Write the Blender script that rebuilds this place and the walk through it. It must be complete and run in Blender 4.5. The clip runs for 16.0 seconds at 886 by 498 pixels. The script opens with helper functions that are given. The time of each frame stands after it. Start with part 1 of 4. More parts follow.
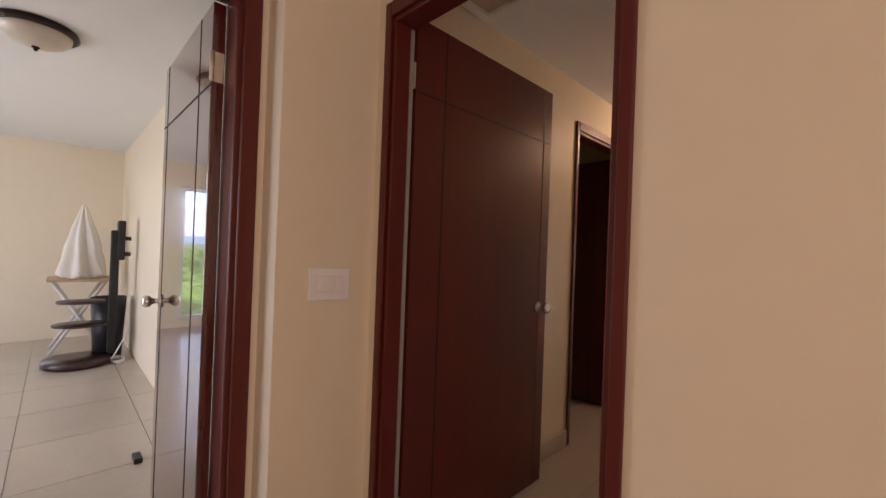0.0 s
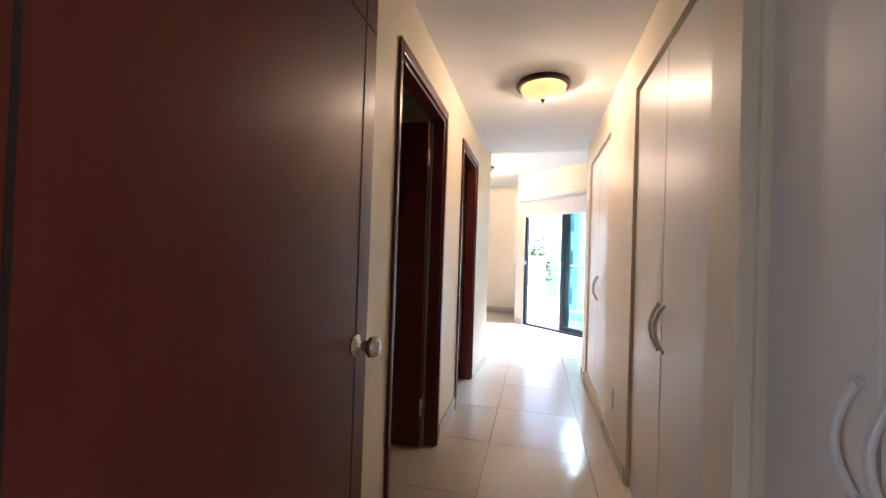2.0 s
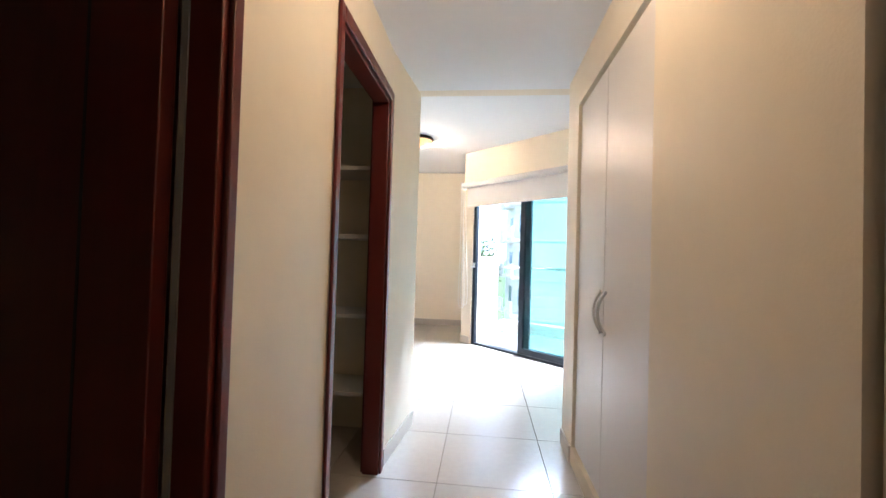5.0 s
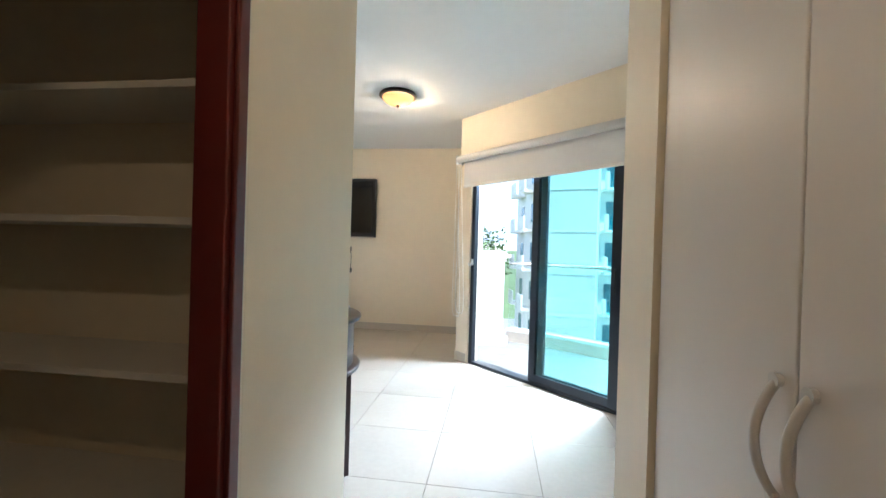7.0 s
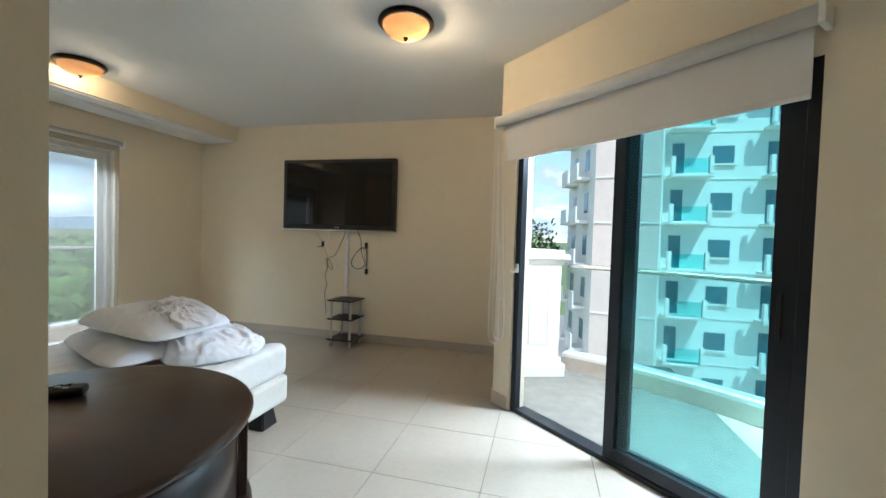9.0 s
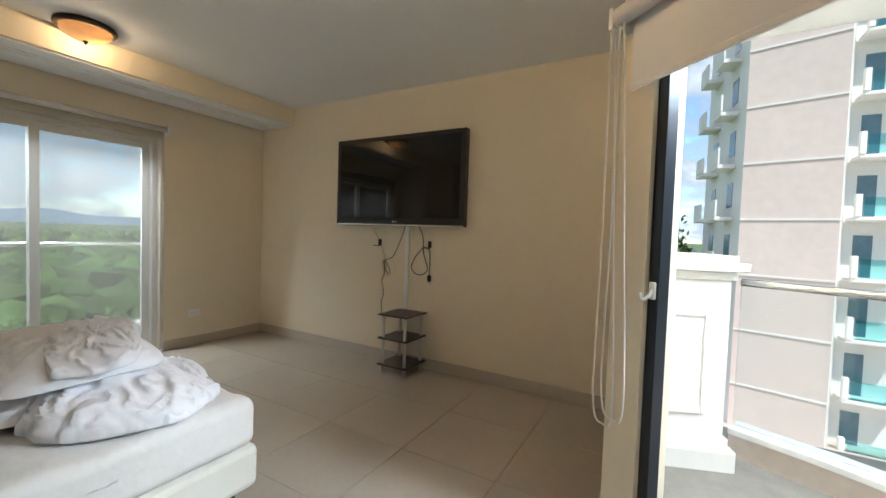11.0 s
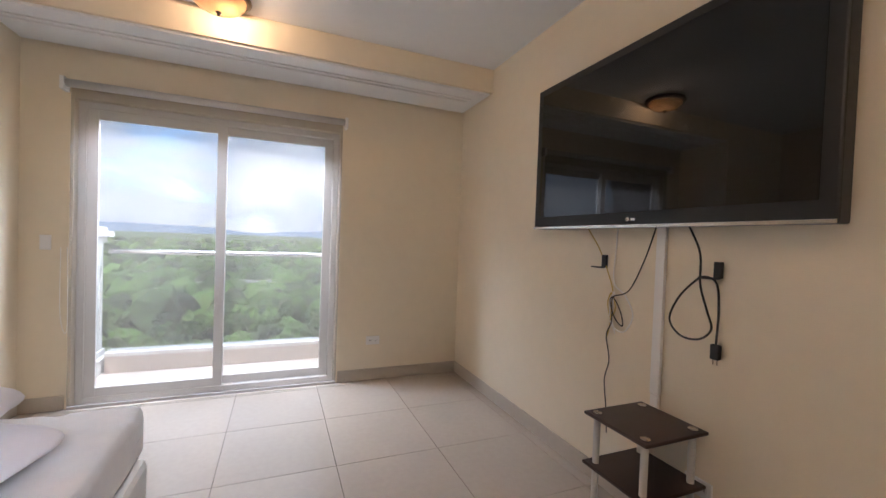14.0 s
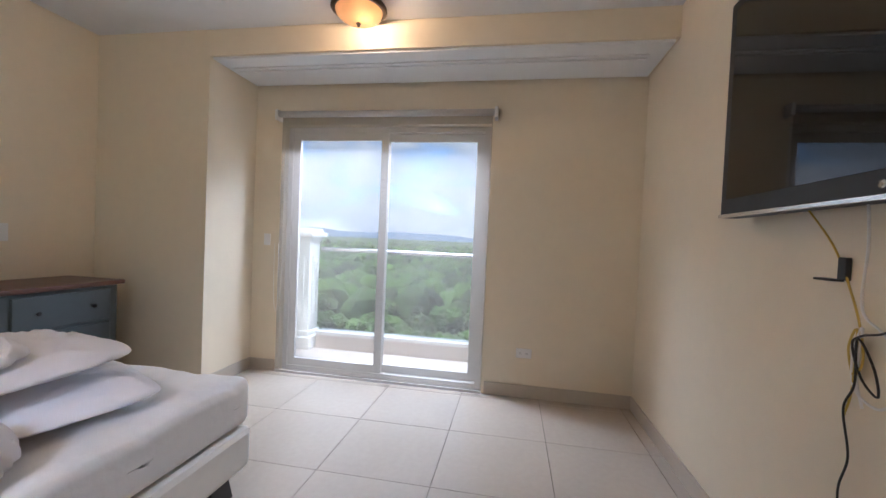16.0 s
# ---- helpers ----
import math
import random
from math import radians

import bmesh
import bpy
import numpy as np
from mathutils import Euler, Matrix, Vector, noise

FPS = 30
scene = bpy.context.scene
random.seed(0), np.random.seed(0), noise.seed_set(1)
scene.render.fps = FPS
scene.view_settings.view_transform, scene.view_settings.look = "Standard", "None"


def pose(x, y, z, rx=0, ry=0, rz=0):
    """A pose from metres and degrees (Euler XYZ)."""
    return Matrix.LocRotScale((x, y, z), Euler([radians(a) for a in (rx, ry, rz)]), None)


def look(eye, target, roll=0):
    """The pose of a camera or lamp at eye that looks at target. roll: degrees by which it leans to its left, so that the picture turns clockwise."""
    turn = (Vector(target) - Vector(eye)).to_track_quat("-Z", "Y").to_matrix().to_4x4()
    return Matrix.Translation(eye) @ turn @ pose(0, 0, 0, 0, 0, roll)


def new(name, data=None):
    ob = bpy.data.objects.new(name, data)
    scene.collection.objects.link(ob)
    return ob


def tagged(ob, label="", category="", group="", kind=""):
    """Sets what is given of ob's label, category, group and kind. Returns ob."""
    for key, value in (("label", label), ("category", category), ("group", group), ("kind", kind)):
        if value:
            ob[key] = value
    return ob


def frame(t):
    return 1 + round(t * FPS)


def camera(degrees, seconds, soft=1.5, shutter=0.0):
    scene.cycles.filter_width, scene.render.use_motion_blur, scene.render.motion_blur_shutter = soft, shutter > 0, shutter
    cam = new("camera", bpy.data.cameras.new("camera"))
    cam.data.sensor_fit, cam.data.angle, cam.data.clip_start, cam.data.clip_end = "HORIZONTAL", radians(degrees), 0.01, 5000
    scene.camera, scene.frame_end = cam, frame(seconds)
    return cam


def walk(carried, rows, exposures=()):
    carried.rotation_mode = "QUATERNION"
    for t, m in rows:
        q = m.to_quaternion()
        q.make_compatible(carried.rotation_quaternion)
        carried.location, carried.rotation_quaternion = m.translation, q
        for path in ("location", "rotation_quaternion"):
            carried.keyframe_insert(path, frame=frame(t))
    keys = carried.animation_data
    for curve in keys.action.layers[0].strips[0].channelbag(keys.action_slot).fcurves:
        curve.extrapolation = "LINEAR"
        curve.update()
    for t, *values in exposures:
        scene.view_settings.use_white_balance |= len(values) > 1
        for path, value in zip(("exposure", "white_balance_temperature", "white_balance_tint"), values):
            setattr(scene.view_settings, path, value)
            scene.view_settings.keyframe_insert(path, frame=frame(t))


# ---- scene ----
cam = camera(96.1, 16.0)
PATH = [
    (0, (1.012, -0.643, 1.236), (-0.421, 0.752, 1.244), 2.1),
    (0.5, (0.773, -0.48, 1.219), (-0.389, 1.148, 1.239), 2.2),
    (1, (0.566, -0.28, 1.208), (-0.314, 1.515, 1.236), 2.3),
    (1.5, (0.411, -0.064, 1.211), (-0.228, 1.831, 1.235), 2.0),
    (2, (0.319, 0.209, 1.21), (-0.135, 2.157, 1.233), 1.9),
    (2.5, (0.284, 0.48, 1.189), (-0.042, 2.453, 1.218), 1.8),
    (3, (0.243, 0.744, 1.199), (-0.011, 2.728, 1.232), 1.9),
    (3.5, (0.242, 1.031, 1.17), (0.022, 3.018, 1.213), 1.8),
    (4, (0.259, 1.296, 1.188), (0.054, 3.285, 1.23), 1.7),
    (6.5, (0.336, 2.846, 1.208), (0.122, 4.834, 1.224), 1.7),
    (7, (0.383, 3.148, 1.249), (0.125, 5.131, 1.239), 1.7),
    (7.5, (0.385, 3.474, 1.264), (0.084, 5.451, 1.238), 1.9),
    (8, (0.381, 3.787, 1.276), (0.034, 5.756, 1.234), 1.8),
    (8.5, (0.369, 4.096, 1.282), (-0.04, 6.053, 1.24), 1.9),
    (9, (0.328, 4.396, 1.31), (-0.157, 6.336, 1.252), 1.8),
    (9.2, (0.315, 4.515, 1.333), (-0.206, 6.445, 1.258), 1.6),
    (11.5, (0.086, 5.968, 1.284), (-1.045, 7.616, 1.213), 2.2),
    (12, (-0.063, 6.227, 1.282), (-1.349, 7.757, 1.213), 2.2),
    (12.5, (-0.21, 6.503, 1.264), (-1.661, 7.878, 1.202), 2.1),
    (13, (-0.363, 6.757, 1.267), (-1.966, 7.952, 1.205), 2.1),
    (13.5, (-0.561, 7.01, 1.281), (-2.295, 8.005, 1.221), 2.0),
    (14, (-0.732, 7.286, 1.261), (-2.58, 8.049, 1.217), 2.1),
    (14.5, (-0.877, 7.489, 1.251), (-2.808, 8.006, 1.206), 2.1),
    (15, (-0.996, 7.664, 1.244), (-2.981, 7.909, 1.203), 2.2),
    (15.5, (-1.061, 7.83, 1.225), (-3.06, 7.774, 1.185), 2.4),
    (16, (-1.044, 7.95, 1.217), (-3.014, 7.61, 1.168), 2.5),
]
EXPOSURES = [(0, 3.95, 6200, 28), (0.5, 4.3, 6000, 27), (1.0, 4.4, 5500, 20), (3.5, 4.25, 5000, 13), (7, 3.45, 5050, 4), (8, 3.0, 5200, 2), (9, 2.6, 5300, 1), (11.5, 2.4, 5850, 6), (12.5, 2.65, 5700, 10), (14.0, 2.8, 5650, 19), (16, 2.75, 5350, 17)]
walk(cam, [(t, look(eye, target, roll)) for t, eye, target, roll in PATH], EXPOSURES)

# ---- daylight and fill lamps ----
world = bpy.data.worlds.new("sky_world")
scene.world = world
world.use_nodes = True
wt = world.node_tree
wt.nodes.clear()
w_out = wt.nodes.new("ShaderNodeOutputWorld")
w_bg = wt.nodes.new("ShaderNodeBackground")
w_sky = wt.nodes.new("ShaderNodeTexSky")
w_sky.sky_type, w_sky.sun_disc = "NISHITA", False
w_sky.sun_elevation, w_sky.sun_rotation = radians(57), radians(140)
w_sky.air_density, w_sky.dust_density, w_sky.ozone_density = 1.0, 0.4, 1.5
w_co = wt.nodes.new("ShaderNodeTexCoord")
w_map = wt.nodes.new("ShaderNodeMapping")
w_map.inputs["Scale"].default_value = (1.0, 1.0, 2.6)
w_noise = wt.nodes.new("ShaderNodeTexNoise")
w_noise.inputs["Scale"].default_value = 5.5
w_noise.inputs["Distortion"].default_value = 0.35
w_noise.inputs["Detail"].default_value = 9.0
w_noise.inputs["Roughness"].default_value = 0.56
w_ramp = wt.nodes.new("ShaderNodeValToRGB")
w_ramp.color_ramp.elements[0].position, w_ramp.color_ramp.elements[1].position = 0.34, 0.50
w_mix = wt.nodes.new("ShaderNodeMix")
w_mix.data_type = "RGBA"
w_shade = wt.nodes.new("ShaderNodeValToRGB")
w_shade.color_ramp.elements[0].position, w_shade.color_ramp.elements[1].position = 0.40, 0.66
w_shade.color_ramp.elements[0].color, w_shade.color_ramp.elements[1].color = (0.36, 0.43, 0.53, 1), (1, 1, 1, 1)
w_gain = wt.nodes.new("ShaderNodeVectorMath")
w_gain.operation = "SCALE"
w_gain.inputs["Scale"].default_value = 4.4
wt.links.new(w_noise.outputs["Fac"], w_shade.inputs["Fac"])
wt.links.new(w_shade.outputs["Color"], w_gain.inputs[0])
wt.links.new(w_gain.outputs["Vector"], w_mix.inputs[7])
wt.links.new(w_co.outputs["Generated"], w_map.inputs["Vector"])
wt.links.new(w_map.outputs["Vector"], w_noise.inputs["Vector"])
wt.links.new(w_noise.outputs["Fac"], w_ramp.inputs["Fac"])
wt.links.new(w_ramp.outputs["Color"], w_mix.inputs[0])
wt.links.new(w_sky.outputs["Color"], w_mix.inputs[6])
wt.links.new(w_mix.outputs[2], w_bg.inputs["Color"])
w_bg.inputs["Strength"].default_value = 0.05
wt.links.new(w_bg.outputs["Background"], w_out.inputs["Surface"])

sun = new("sun", bpy.data.lights.new("sun", "SUN"))
sun.data.energy, sun.data.angle, sun.data.color = 0.95, radians(0.6), (1.0, 0.95, 0.87)
sun.matrix_world = look((5, -6, 12), (0, 0, 0))


def area_lamp(name, eye, target, sx, sy, watts, color=(0.93, 0.97, 1.0)):
    """Area lamp: stands in for sky light at an opening, added fill elsewhere."""
    lamp = new(name, bpy.data.lights.new(name, "AREA"))
    lamp.data.shape, lamp.data.size, lamp.data.size_y = "RECTANGLE", sx, sy
    lamp.data.energy, lamp.data.color = watts, color
    lamp.matrix_world = look(eye, target)
    return lamp


area_lamp("daylight_west", (-4.95, 6.87, 2.9), (-2.2, 7.1, 0.9), 1.8, 0.8, 56)
area_lamp("daylight_balcony", (1.55, 7.75, 2.95), (-0.45, 4.3, 0.7), 1.8, 0.8, 165)
# added fill lamp, out of view in front of the south opening
area_lamp("fill_side_room", (-3.2, -3.85, 1.2), (-3.2, 0.0, 1.2), 2.0, 1.8, 3.5)
# added warm fill inside the closed hall; no window or fixture there
area_lamp("fill_hall", (2.6, -1.6, 1.4), (-0.2, 0.2, 1.15), 1.6, 1.8, 1.6, (1.0, 0.78, 0.58))

# ---- materials ----


def mat(name, color, rough=0.5, metal=0.0, vary=0.08, scale=6.0, bump=0.0, bscale=60.0, spec=0.5, coat=0.0, stretch=(1, 1, 1), pieces=0.0, islands=0.0):
    """A surface with soft mottling, fine grain and, with pieces, a tone of its own for each piece."""
    m = bpy.data.materials.new(name)
    m.use_nodes = True
    nt = m.node_tree
    b = nt.nodes["Principled BSDF"]
    b.inputs["Roughness"].default_value, b.inputs["Metallic"].default_value = rough, metal
    b.inputs["Specular IOR Level"].default_value, b.inputs["Coat Weight"].default_value = spec, coat
    co, mp = nt.nodes.new("ShaderNodeTexCoord"), nt.nodes.new("ShaderNodeMapping")
    mp.inputs["Scale"].default_value = stretch
    nt.links.new(co.outputs["Object"], mp.inputs["Vector"])
    n1, n2 = nt.nodes.new("ShaderNodeTexNoise"), nt.nodes.new("ShaderNodeTexNoise")
    n1.inputs["Scale"].default_value, n1.inputs["Detail"].default_value = scale * 0.3, 3
    n2.inputs["Scale"].default_value, n2.inputs["Detail"].default_value = scale * 4.0, 5
    for n in (n1, n2):
        nt.links.new(mp.outputs["Vector"], n.inputs["Vector"])
    add = nt.nodes.new("ShaderNodeMath")
    add.operation = "ADD"
    nt.links.new(n1.outputs["Fac"], add.inputs[0])
    nt.links.new(n2.outputs["Fac"], add.inputs[1])
    rng = nt.nodes.new("ShaderNodeMapRange")
    rng.inputs[1].default_value, rng.inputs[2].default_value = 0.6, 1.4
    rng.inputs[3].default_value, rng.inputs[4].default_value = 1 - vary, 1 + vary
    nt.links.new(add.outputs[0], rng.inputs[0])
    last = rng.outputs[0]
    if islands:
        geo = nt.nodes.new("ShaderNodeNewGeometry")
        r3, mu3 = nt.nodes.new("ShaderNodeMapRange"), nt.nodes.new("ShaderNodeMath")
        r3.inputs[3].default_value, r3.inputs[4].default_value = 1 - islands, 1 + islands
        mu3.operation = "MULTIPLY"
        nt.links.new(geo.outputs["Random Per Island"], r3.inputs[0])
        nt.links.new(last, mu3.inputs[0])
        nt.links.new(r3.outputs[0], mu3.inputs[1])
        last = mu3.outputs[0]
    if pieces:
        info = nt.nodes.new("ShaderNodeObjectInfo")
        r2 = nt.nodes.new("ShaderNodeMapRange")
        r2.inputs[3].default_value, r2.inputs[4].default_value = 1 - pieces, 1 + pieces
        nt.links.new(info.outputs["Random"], r2.inputs[0])
        mu = nt.nodes.new("ShaderNodeMath")
        mu.operation = "MULTIPLY"
        nt.links.new(last, mu.inputs[0])
        nt.links.new(r2.outputs[0], mu.inputs[1])
        last = mu.outputs[0]
    sc = nt.nodes.new("ShaderNodeVectorMath")
    sc.operation = "SCALE"
    sc.inputs[0].default_value = color
    nt.links.new(last, sc.inputs["Scale"])
    nt.links.new(sc.outputs["Vector"], b.inputs["Base Color"])
    rr = nt.nodes.new("ShaderNodeMapRange")
    rr.inputs[3].default_value, rr.inputs[4].default_value = rough * 0.85, min(1, rough * 1.15)
    nt.links.new(n2.outputs["Fac"], rr.inputs[0])
    nt.links.new(rr.outputs[0], b.inputs["Roughness"])
    if bump:
        n3, bp = nt.nodes.new("ShaderNodeTexNoise"), nt.nodes.new("ShaderNodeBump")
        n3.inputs["Scale"].default_value, n3.inputs["Detail"].default_value = bscale, 4
        bp.inputs["Strength"].default_value, bp.inputs["Distance"].default_value = bump, 0.01
        nt.links.new(mp.outputs["Vector"], n3.inputs["Vector"])
        nt.links.new(n3.outputs["Fac"], bp.inputs["Height"])
        nt.links.new(bp.outputs["Normal"], b.inputs["Normal"])
    return m


def lamp_bowl(name, color, strength, through_glass):
    """Clouded glass lit from a bulb inside: a faint even glow, brighter where the bulb is near."""
    m = bpy.data.materials.new(name)
    m.use_nodes = True
    nt = m.node_tree
    b = nt.nodes["Principled BSDF"]
    b.inputs["Base Color"].default_value = (0.42, 0.24, 0.12, 1)
    b.inputs["Roughness"].default_value = 0.22
    co, n = nt.nodes.new("ShaderNodeTexCoord"), nt.nodes.new("ShaderNodeTexNoise")
    n.inputs["Scale"].default_value, n.inputs["Detail"].default_value, n.inputs["Distortion"].default_value = 14.0, 4.0, 1.5
    nt.links.new(co.outputs["Object"], n.inputs["Vector"])
    r = nt.nodes.new("ShaderNodeMapRange")
    r.inputs[1].default_value, r.inputs[2].default_value = 0.3, 0.7
    r.inputs[3].default_value, r.inputs[4].default_value = strength * 0.7, strength * 1.3
    nt.links.new(n.outputs["Fac"], r.inputs[0])
    b.inputs["Emission Color"].default_value = (*color, 1)
    nt.links.new(r.outputs[0], b.inputs["Emission Strength"])
    tl, add = nt.nodes.new("ShaderNodeBsdfTranslucent"), nt.nodes.new("ShaderNodeAddShader")
    tl.inputs["Color"].default_value = (color[0] * through_glass, color[1] * 1.25 * through_glass, color[2] * 1.5 * through_glass, 1)
    nt.links.new(b.outputs[0], add.inputs[0])
    nt.links.new(tl.outputs[0], add.inputs[1])
    nt.links.new(add.outputs[0], nt.nodes["Material Output"].inputs["Surface"])
    return m


def clear(name, color, gloss=0.06):
    """Window glass, thin: tinted see-through with a weak mirror."""
    m = bpy.data.materials.new(name)
    m.use_nodes = True
    nt = m.node_tree
    nt.nodes.clear()
    out, mix = nt.nodes.new("ShaderNodeOutputMaterial"), nt.nodes.new("ShaderNodeMixShader")
    tr, gl = nt.nodes.new("ShaderNodeBsdfTransparent"), nt.nodes.new("ShaderNodeBsdfGlossy")
    tr.inputs["Color"].default_value = (*color, 1)
    gl.inputs["Roughness"].default_value = 0.01
    fr = nt.nodes.new("ShaderNodeFresnel")
    fr.inputs["IOR"].default_value = 1.4
    nt.links.new(fr.outputs[0], mix.inputs[0])
    nt.links.new(tr.outputs[0], mix.inputs[1])
    nt.links.new(gl.outputs[0], mix.inputs[2])
    nt.links.new(mix.outputs[0], out.inputs["Surface"])
    return m


def screen_cloth(name, color, see):
    """Open-weave roller screen: part holes, part cloth that lets light through."""
    m = bpy.data.materials.new(name)
    m.use_nodes = True
    nt = m.node_tree
    nt.nodes.clear()
    out, mix, cloth = nt.nodes.new("ShaderNodeOutputMaterial"), nt.nodes.new("ShaderNodeMixShader"), nt.nodes.new("ShaderNodeMixShader")
    tr, df, tl = nt.nodes.new("ShaderNodeBsdfTransparent"), nt.nodes.new("ShaderNodeBsdfDiffuse"), nt.nodes.new("ShaderNodeBsdfTranslucent")
    df.inputs["Color"].default_value = tl.inputs["Color"].default_value = (*color, 1)
    tr.inputs["Color"].default_value = (0.64, 0.64, 0.63, 1)
    cloth.inputs[0].default_value = 0.45
    mix.inputs[0].default_value = see
    nt.links.new(df.outputs[0], cloth.inputs[1])
    nt.links.new(tl.outputs[0], cloth.inputs[2])
    nt.links.new(cloth.outputs[0], mix.inputs[1])
    nt.links.new(tr.outputs[0], mix.inputs[2])
    nt.links.new(mix.outputs[0], out.inputs["Surface"])
    return m


PAINT = mat("cream_wall_paint", (0.77, 0.68, 0.52), 0.5, vary=0.03, scale=3, bump=0.06, bscale=140)
CEIL = mat("white_ceiling_paint", (0.80, 0.80, 0.79), 0.8, vary=0.02, scale=3, bump=0.05, bscale=120)
WOOD = mat("dark_red_mahogany", (0.085, 0.011, 0.007), 0.34, vary=0.2, scale=6, stretch=(3, 3, 0.2), spec=0.35, coat=0.35)
TRIMW = mat("mahogany_trim", (0.10, 0.014, 0.010), 0.33, vary=0.015, scale=3, stretch=(1, 1, 0.5), spec=0.4)
GLOSSW = mat("freshly_lacquered_mahogany", (0.085, 0.011, 0.007), 0.16, vary=0.2, scale=6, stretch=(3, 3, 0.2), spec=0.6, coat=1.0)
GROOVE = mat("door_groove", (0.012, 0.005, 0.005), 0.6)
# pale grey stands in for light along the door's hinge edge
HINGELIT = mat("grey_hinge_lit_line", (0.26, 0.25, 0.23), 0.6)
LACQ = mat("off_white_lacquer", (0.72, 0.68, 0.63), 0.4, vary=0.012, scale=3, coat=0.15)
TILE = mat("beige_porcelain_tile", (0.49, 0.43, 0.36), 0.17, vary=0.05, scale=7, bump=0.015, bscale=30, pieces=0.025)
GROUT = mat("grey_grout", (0.20, 0.18, 0.155), 0.9, vary=0.2, scale=30)
SKIRT = mat("taupe_tile_skirting", (0.50, 0.44, 0.36), 0.35, vary=0.05)
CHROME = mat("satin_nickel", (0.62, 0.60, 0.57), 0.22, 1.0, vary=0.03)
BRASS = mat("brass_hinge", (0.70, 0.62, 0.50), 0.35, 0.45, vary=0.1)
GREYPL = mat("grey_handle_plastic", (0.62, 0.60, 0.57), 0.35, vary=0.03)
WHITEPL = mat("white_plastic", (0.80, 0.79, 0.77), 0.35, vary=0.02)
BLACKPL = mat("black_plastic", (0.008, 0.008, 0.009), 0.45, vary=0.1)
SCREEN = mat("tv_screen", (0.004, 0.004, 0.005), 0.03, vary=0.0, spec=0.5)
BRONZE = mat("dark_bronze", (0.035, 0.024, 0.018), 0.35, 0.7, vary=0.2)
ALU = mat("dark_navy_aluminium", (0.018, 0.022, 0.030), 0.32, 0.4, vary=0.1)
WHITEALU = mat("white_aluminium", (0.74, 0.72, 0.68), 0.4, vary=0.03)
CLOTH = mat("white_cotton", (0.87, 0.86, 0.90), 0.85, vary=0.02, scale=5, bump=0.2, bscale=26)
MATTR = mat("off_white_mattress", (0.78, 0.76, 0.74), 0.85, vary=0.04, scale=5, bump=0.4, bscale=16)
BASEM = mat("cream_bed_base", (0.74, 0.71, 0.65), 0.85, vary=0.04, bump=0.1, bscale=200)
ESPRESSO = mat("espresso_wood", (0.036, 0.015, 0.013), 0.32, vary=0.08, scale=5, coat=0.1)
TEAL = mat("blue_grey_paint", (0.075, 0.095, 0.105), 0.4, vary=0.08)
BROWNW = mat("brown_wood_top", (0.12, 0.055, 0.04), 0.35, vary=0.25, scale=8, stretch=(0.4, 3, 3))
BLIND = mat("white_blackout_cloth", (0.66, 0.64, 0.62), 0.8, vary=0.03, bump=0.1, bscale=300)
BLINDTUBE = mat("grey_blind_tube", (0.52, 0.50, 0.48), 0.5, vary=0.03)
SHEER = screen_cloth("sheer_screen_cloth", (0.94, 0.87, 0.78), 0.82)
CHAIN = mat("white_bead_chain", (0.78, 0.76, 0.72), 0.4)
GLASS = clear("clear_glass", (0.93, 0.96, 0.96))
TINT = clear("blue_green_glass", (0.66, 0.92, 0.93))
STUCCO = mat("white_stucco", (0.78, 0.75, 0.71), 0.85, vary=0.05, scale=2, bump=0.1, bscale=40)
PINK = mat("pale_pink_stucco", (0.70, 0.58, 0.52), 0.85, vary=0.08, scale=0.6, bump=0.1, bscale=10)
TERRA = mat("balcony_tile", (0.60, 0.50, 0.43), 0.5, vary=0.08, scale=5)
FARGL = mat("far_window_glass", (0.11, 0.18, 0.22), 0.12, vary=0.2)
SHELFW = mat("white_shelf_board", (0.72, 0.68, 0.60), 0.5, vary=0.04)
LAMPGL = lamp_bowl("amber_alabaster_glass", (1.0, 0.45, 0.15), 0.06, 0.045)
LAMPOFF = mat("frosted_glass_unlit", (0.62, 0.55, 0.47), 0.3)
YELLOW = mat("yellow_cable", (0.55, 0.38, 0.06), 0.5)
GREEN = mat("forest_canopy", (0.095, 0.15, 0.035), 0.9, vary=0.55, scale=0.7, bump=0.8, bscale=3, islands=0.75)
LAND = mat("green_lowland", (0.10, 0.14, 0.05), 0.95, vary=0.4, scale=0.05)
# distance haze is put into this blue
HILL = mat("haze_blue_far_hills", (0.16, 0.22, 0.30), 1.0, vary=0.15, scale=0.004)
ROADM = mat("dirt_road", (0.45, 0.42, 0.36), 0.9, vary=0.1)
BIN = mat("black_bin_plastic", (0.02, 0.02, 0.022), 0.4)
LIGHTWOOD = mat("light_wood", (0.50, 0.36, 0.20), 0.5, vary=0.15)

# ---- mesh helpers ----


def box_bm(bm, x0, x1, y0, y1, z0, z1, bevel=0.0, m=None):
    r = bmesh.ops.create_cube(bm, size=1.0)
    vs = r["verts"]
    for v in vs:
        v.co = Vector(((x0 + x1) / 2 + v.co.x * (x1 - x0), (y0 + y1) / 2 + v.co.y * (y1 - y0), (z0 + z1) / 2 + v.co.z * (z1 - z0)))
    if bevel:
        es = list({e for v in vs for e in v.link_edges})
        r = bmesh.ops.bevel(bm, geom=es, offset=bevel, segments=2, affect="EDGES", profile=0.5)
        vs = list({v for f in r["faces"] for v in f.verts} | {v for v in vs if v.is_valid})
    if m is not None:
        bmesh.ops.transform(bm, matrix=m, verts=[v for v in vs if v.is_valid])
    return bm


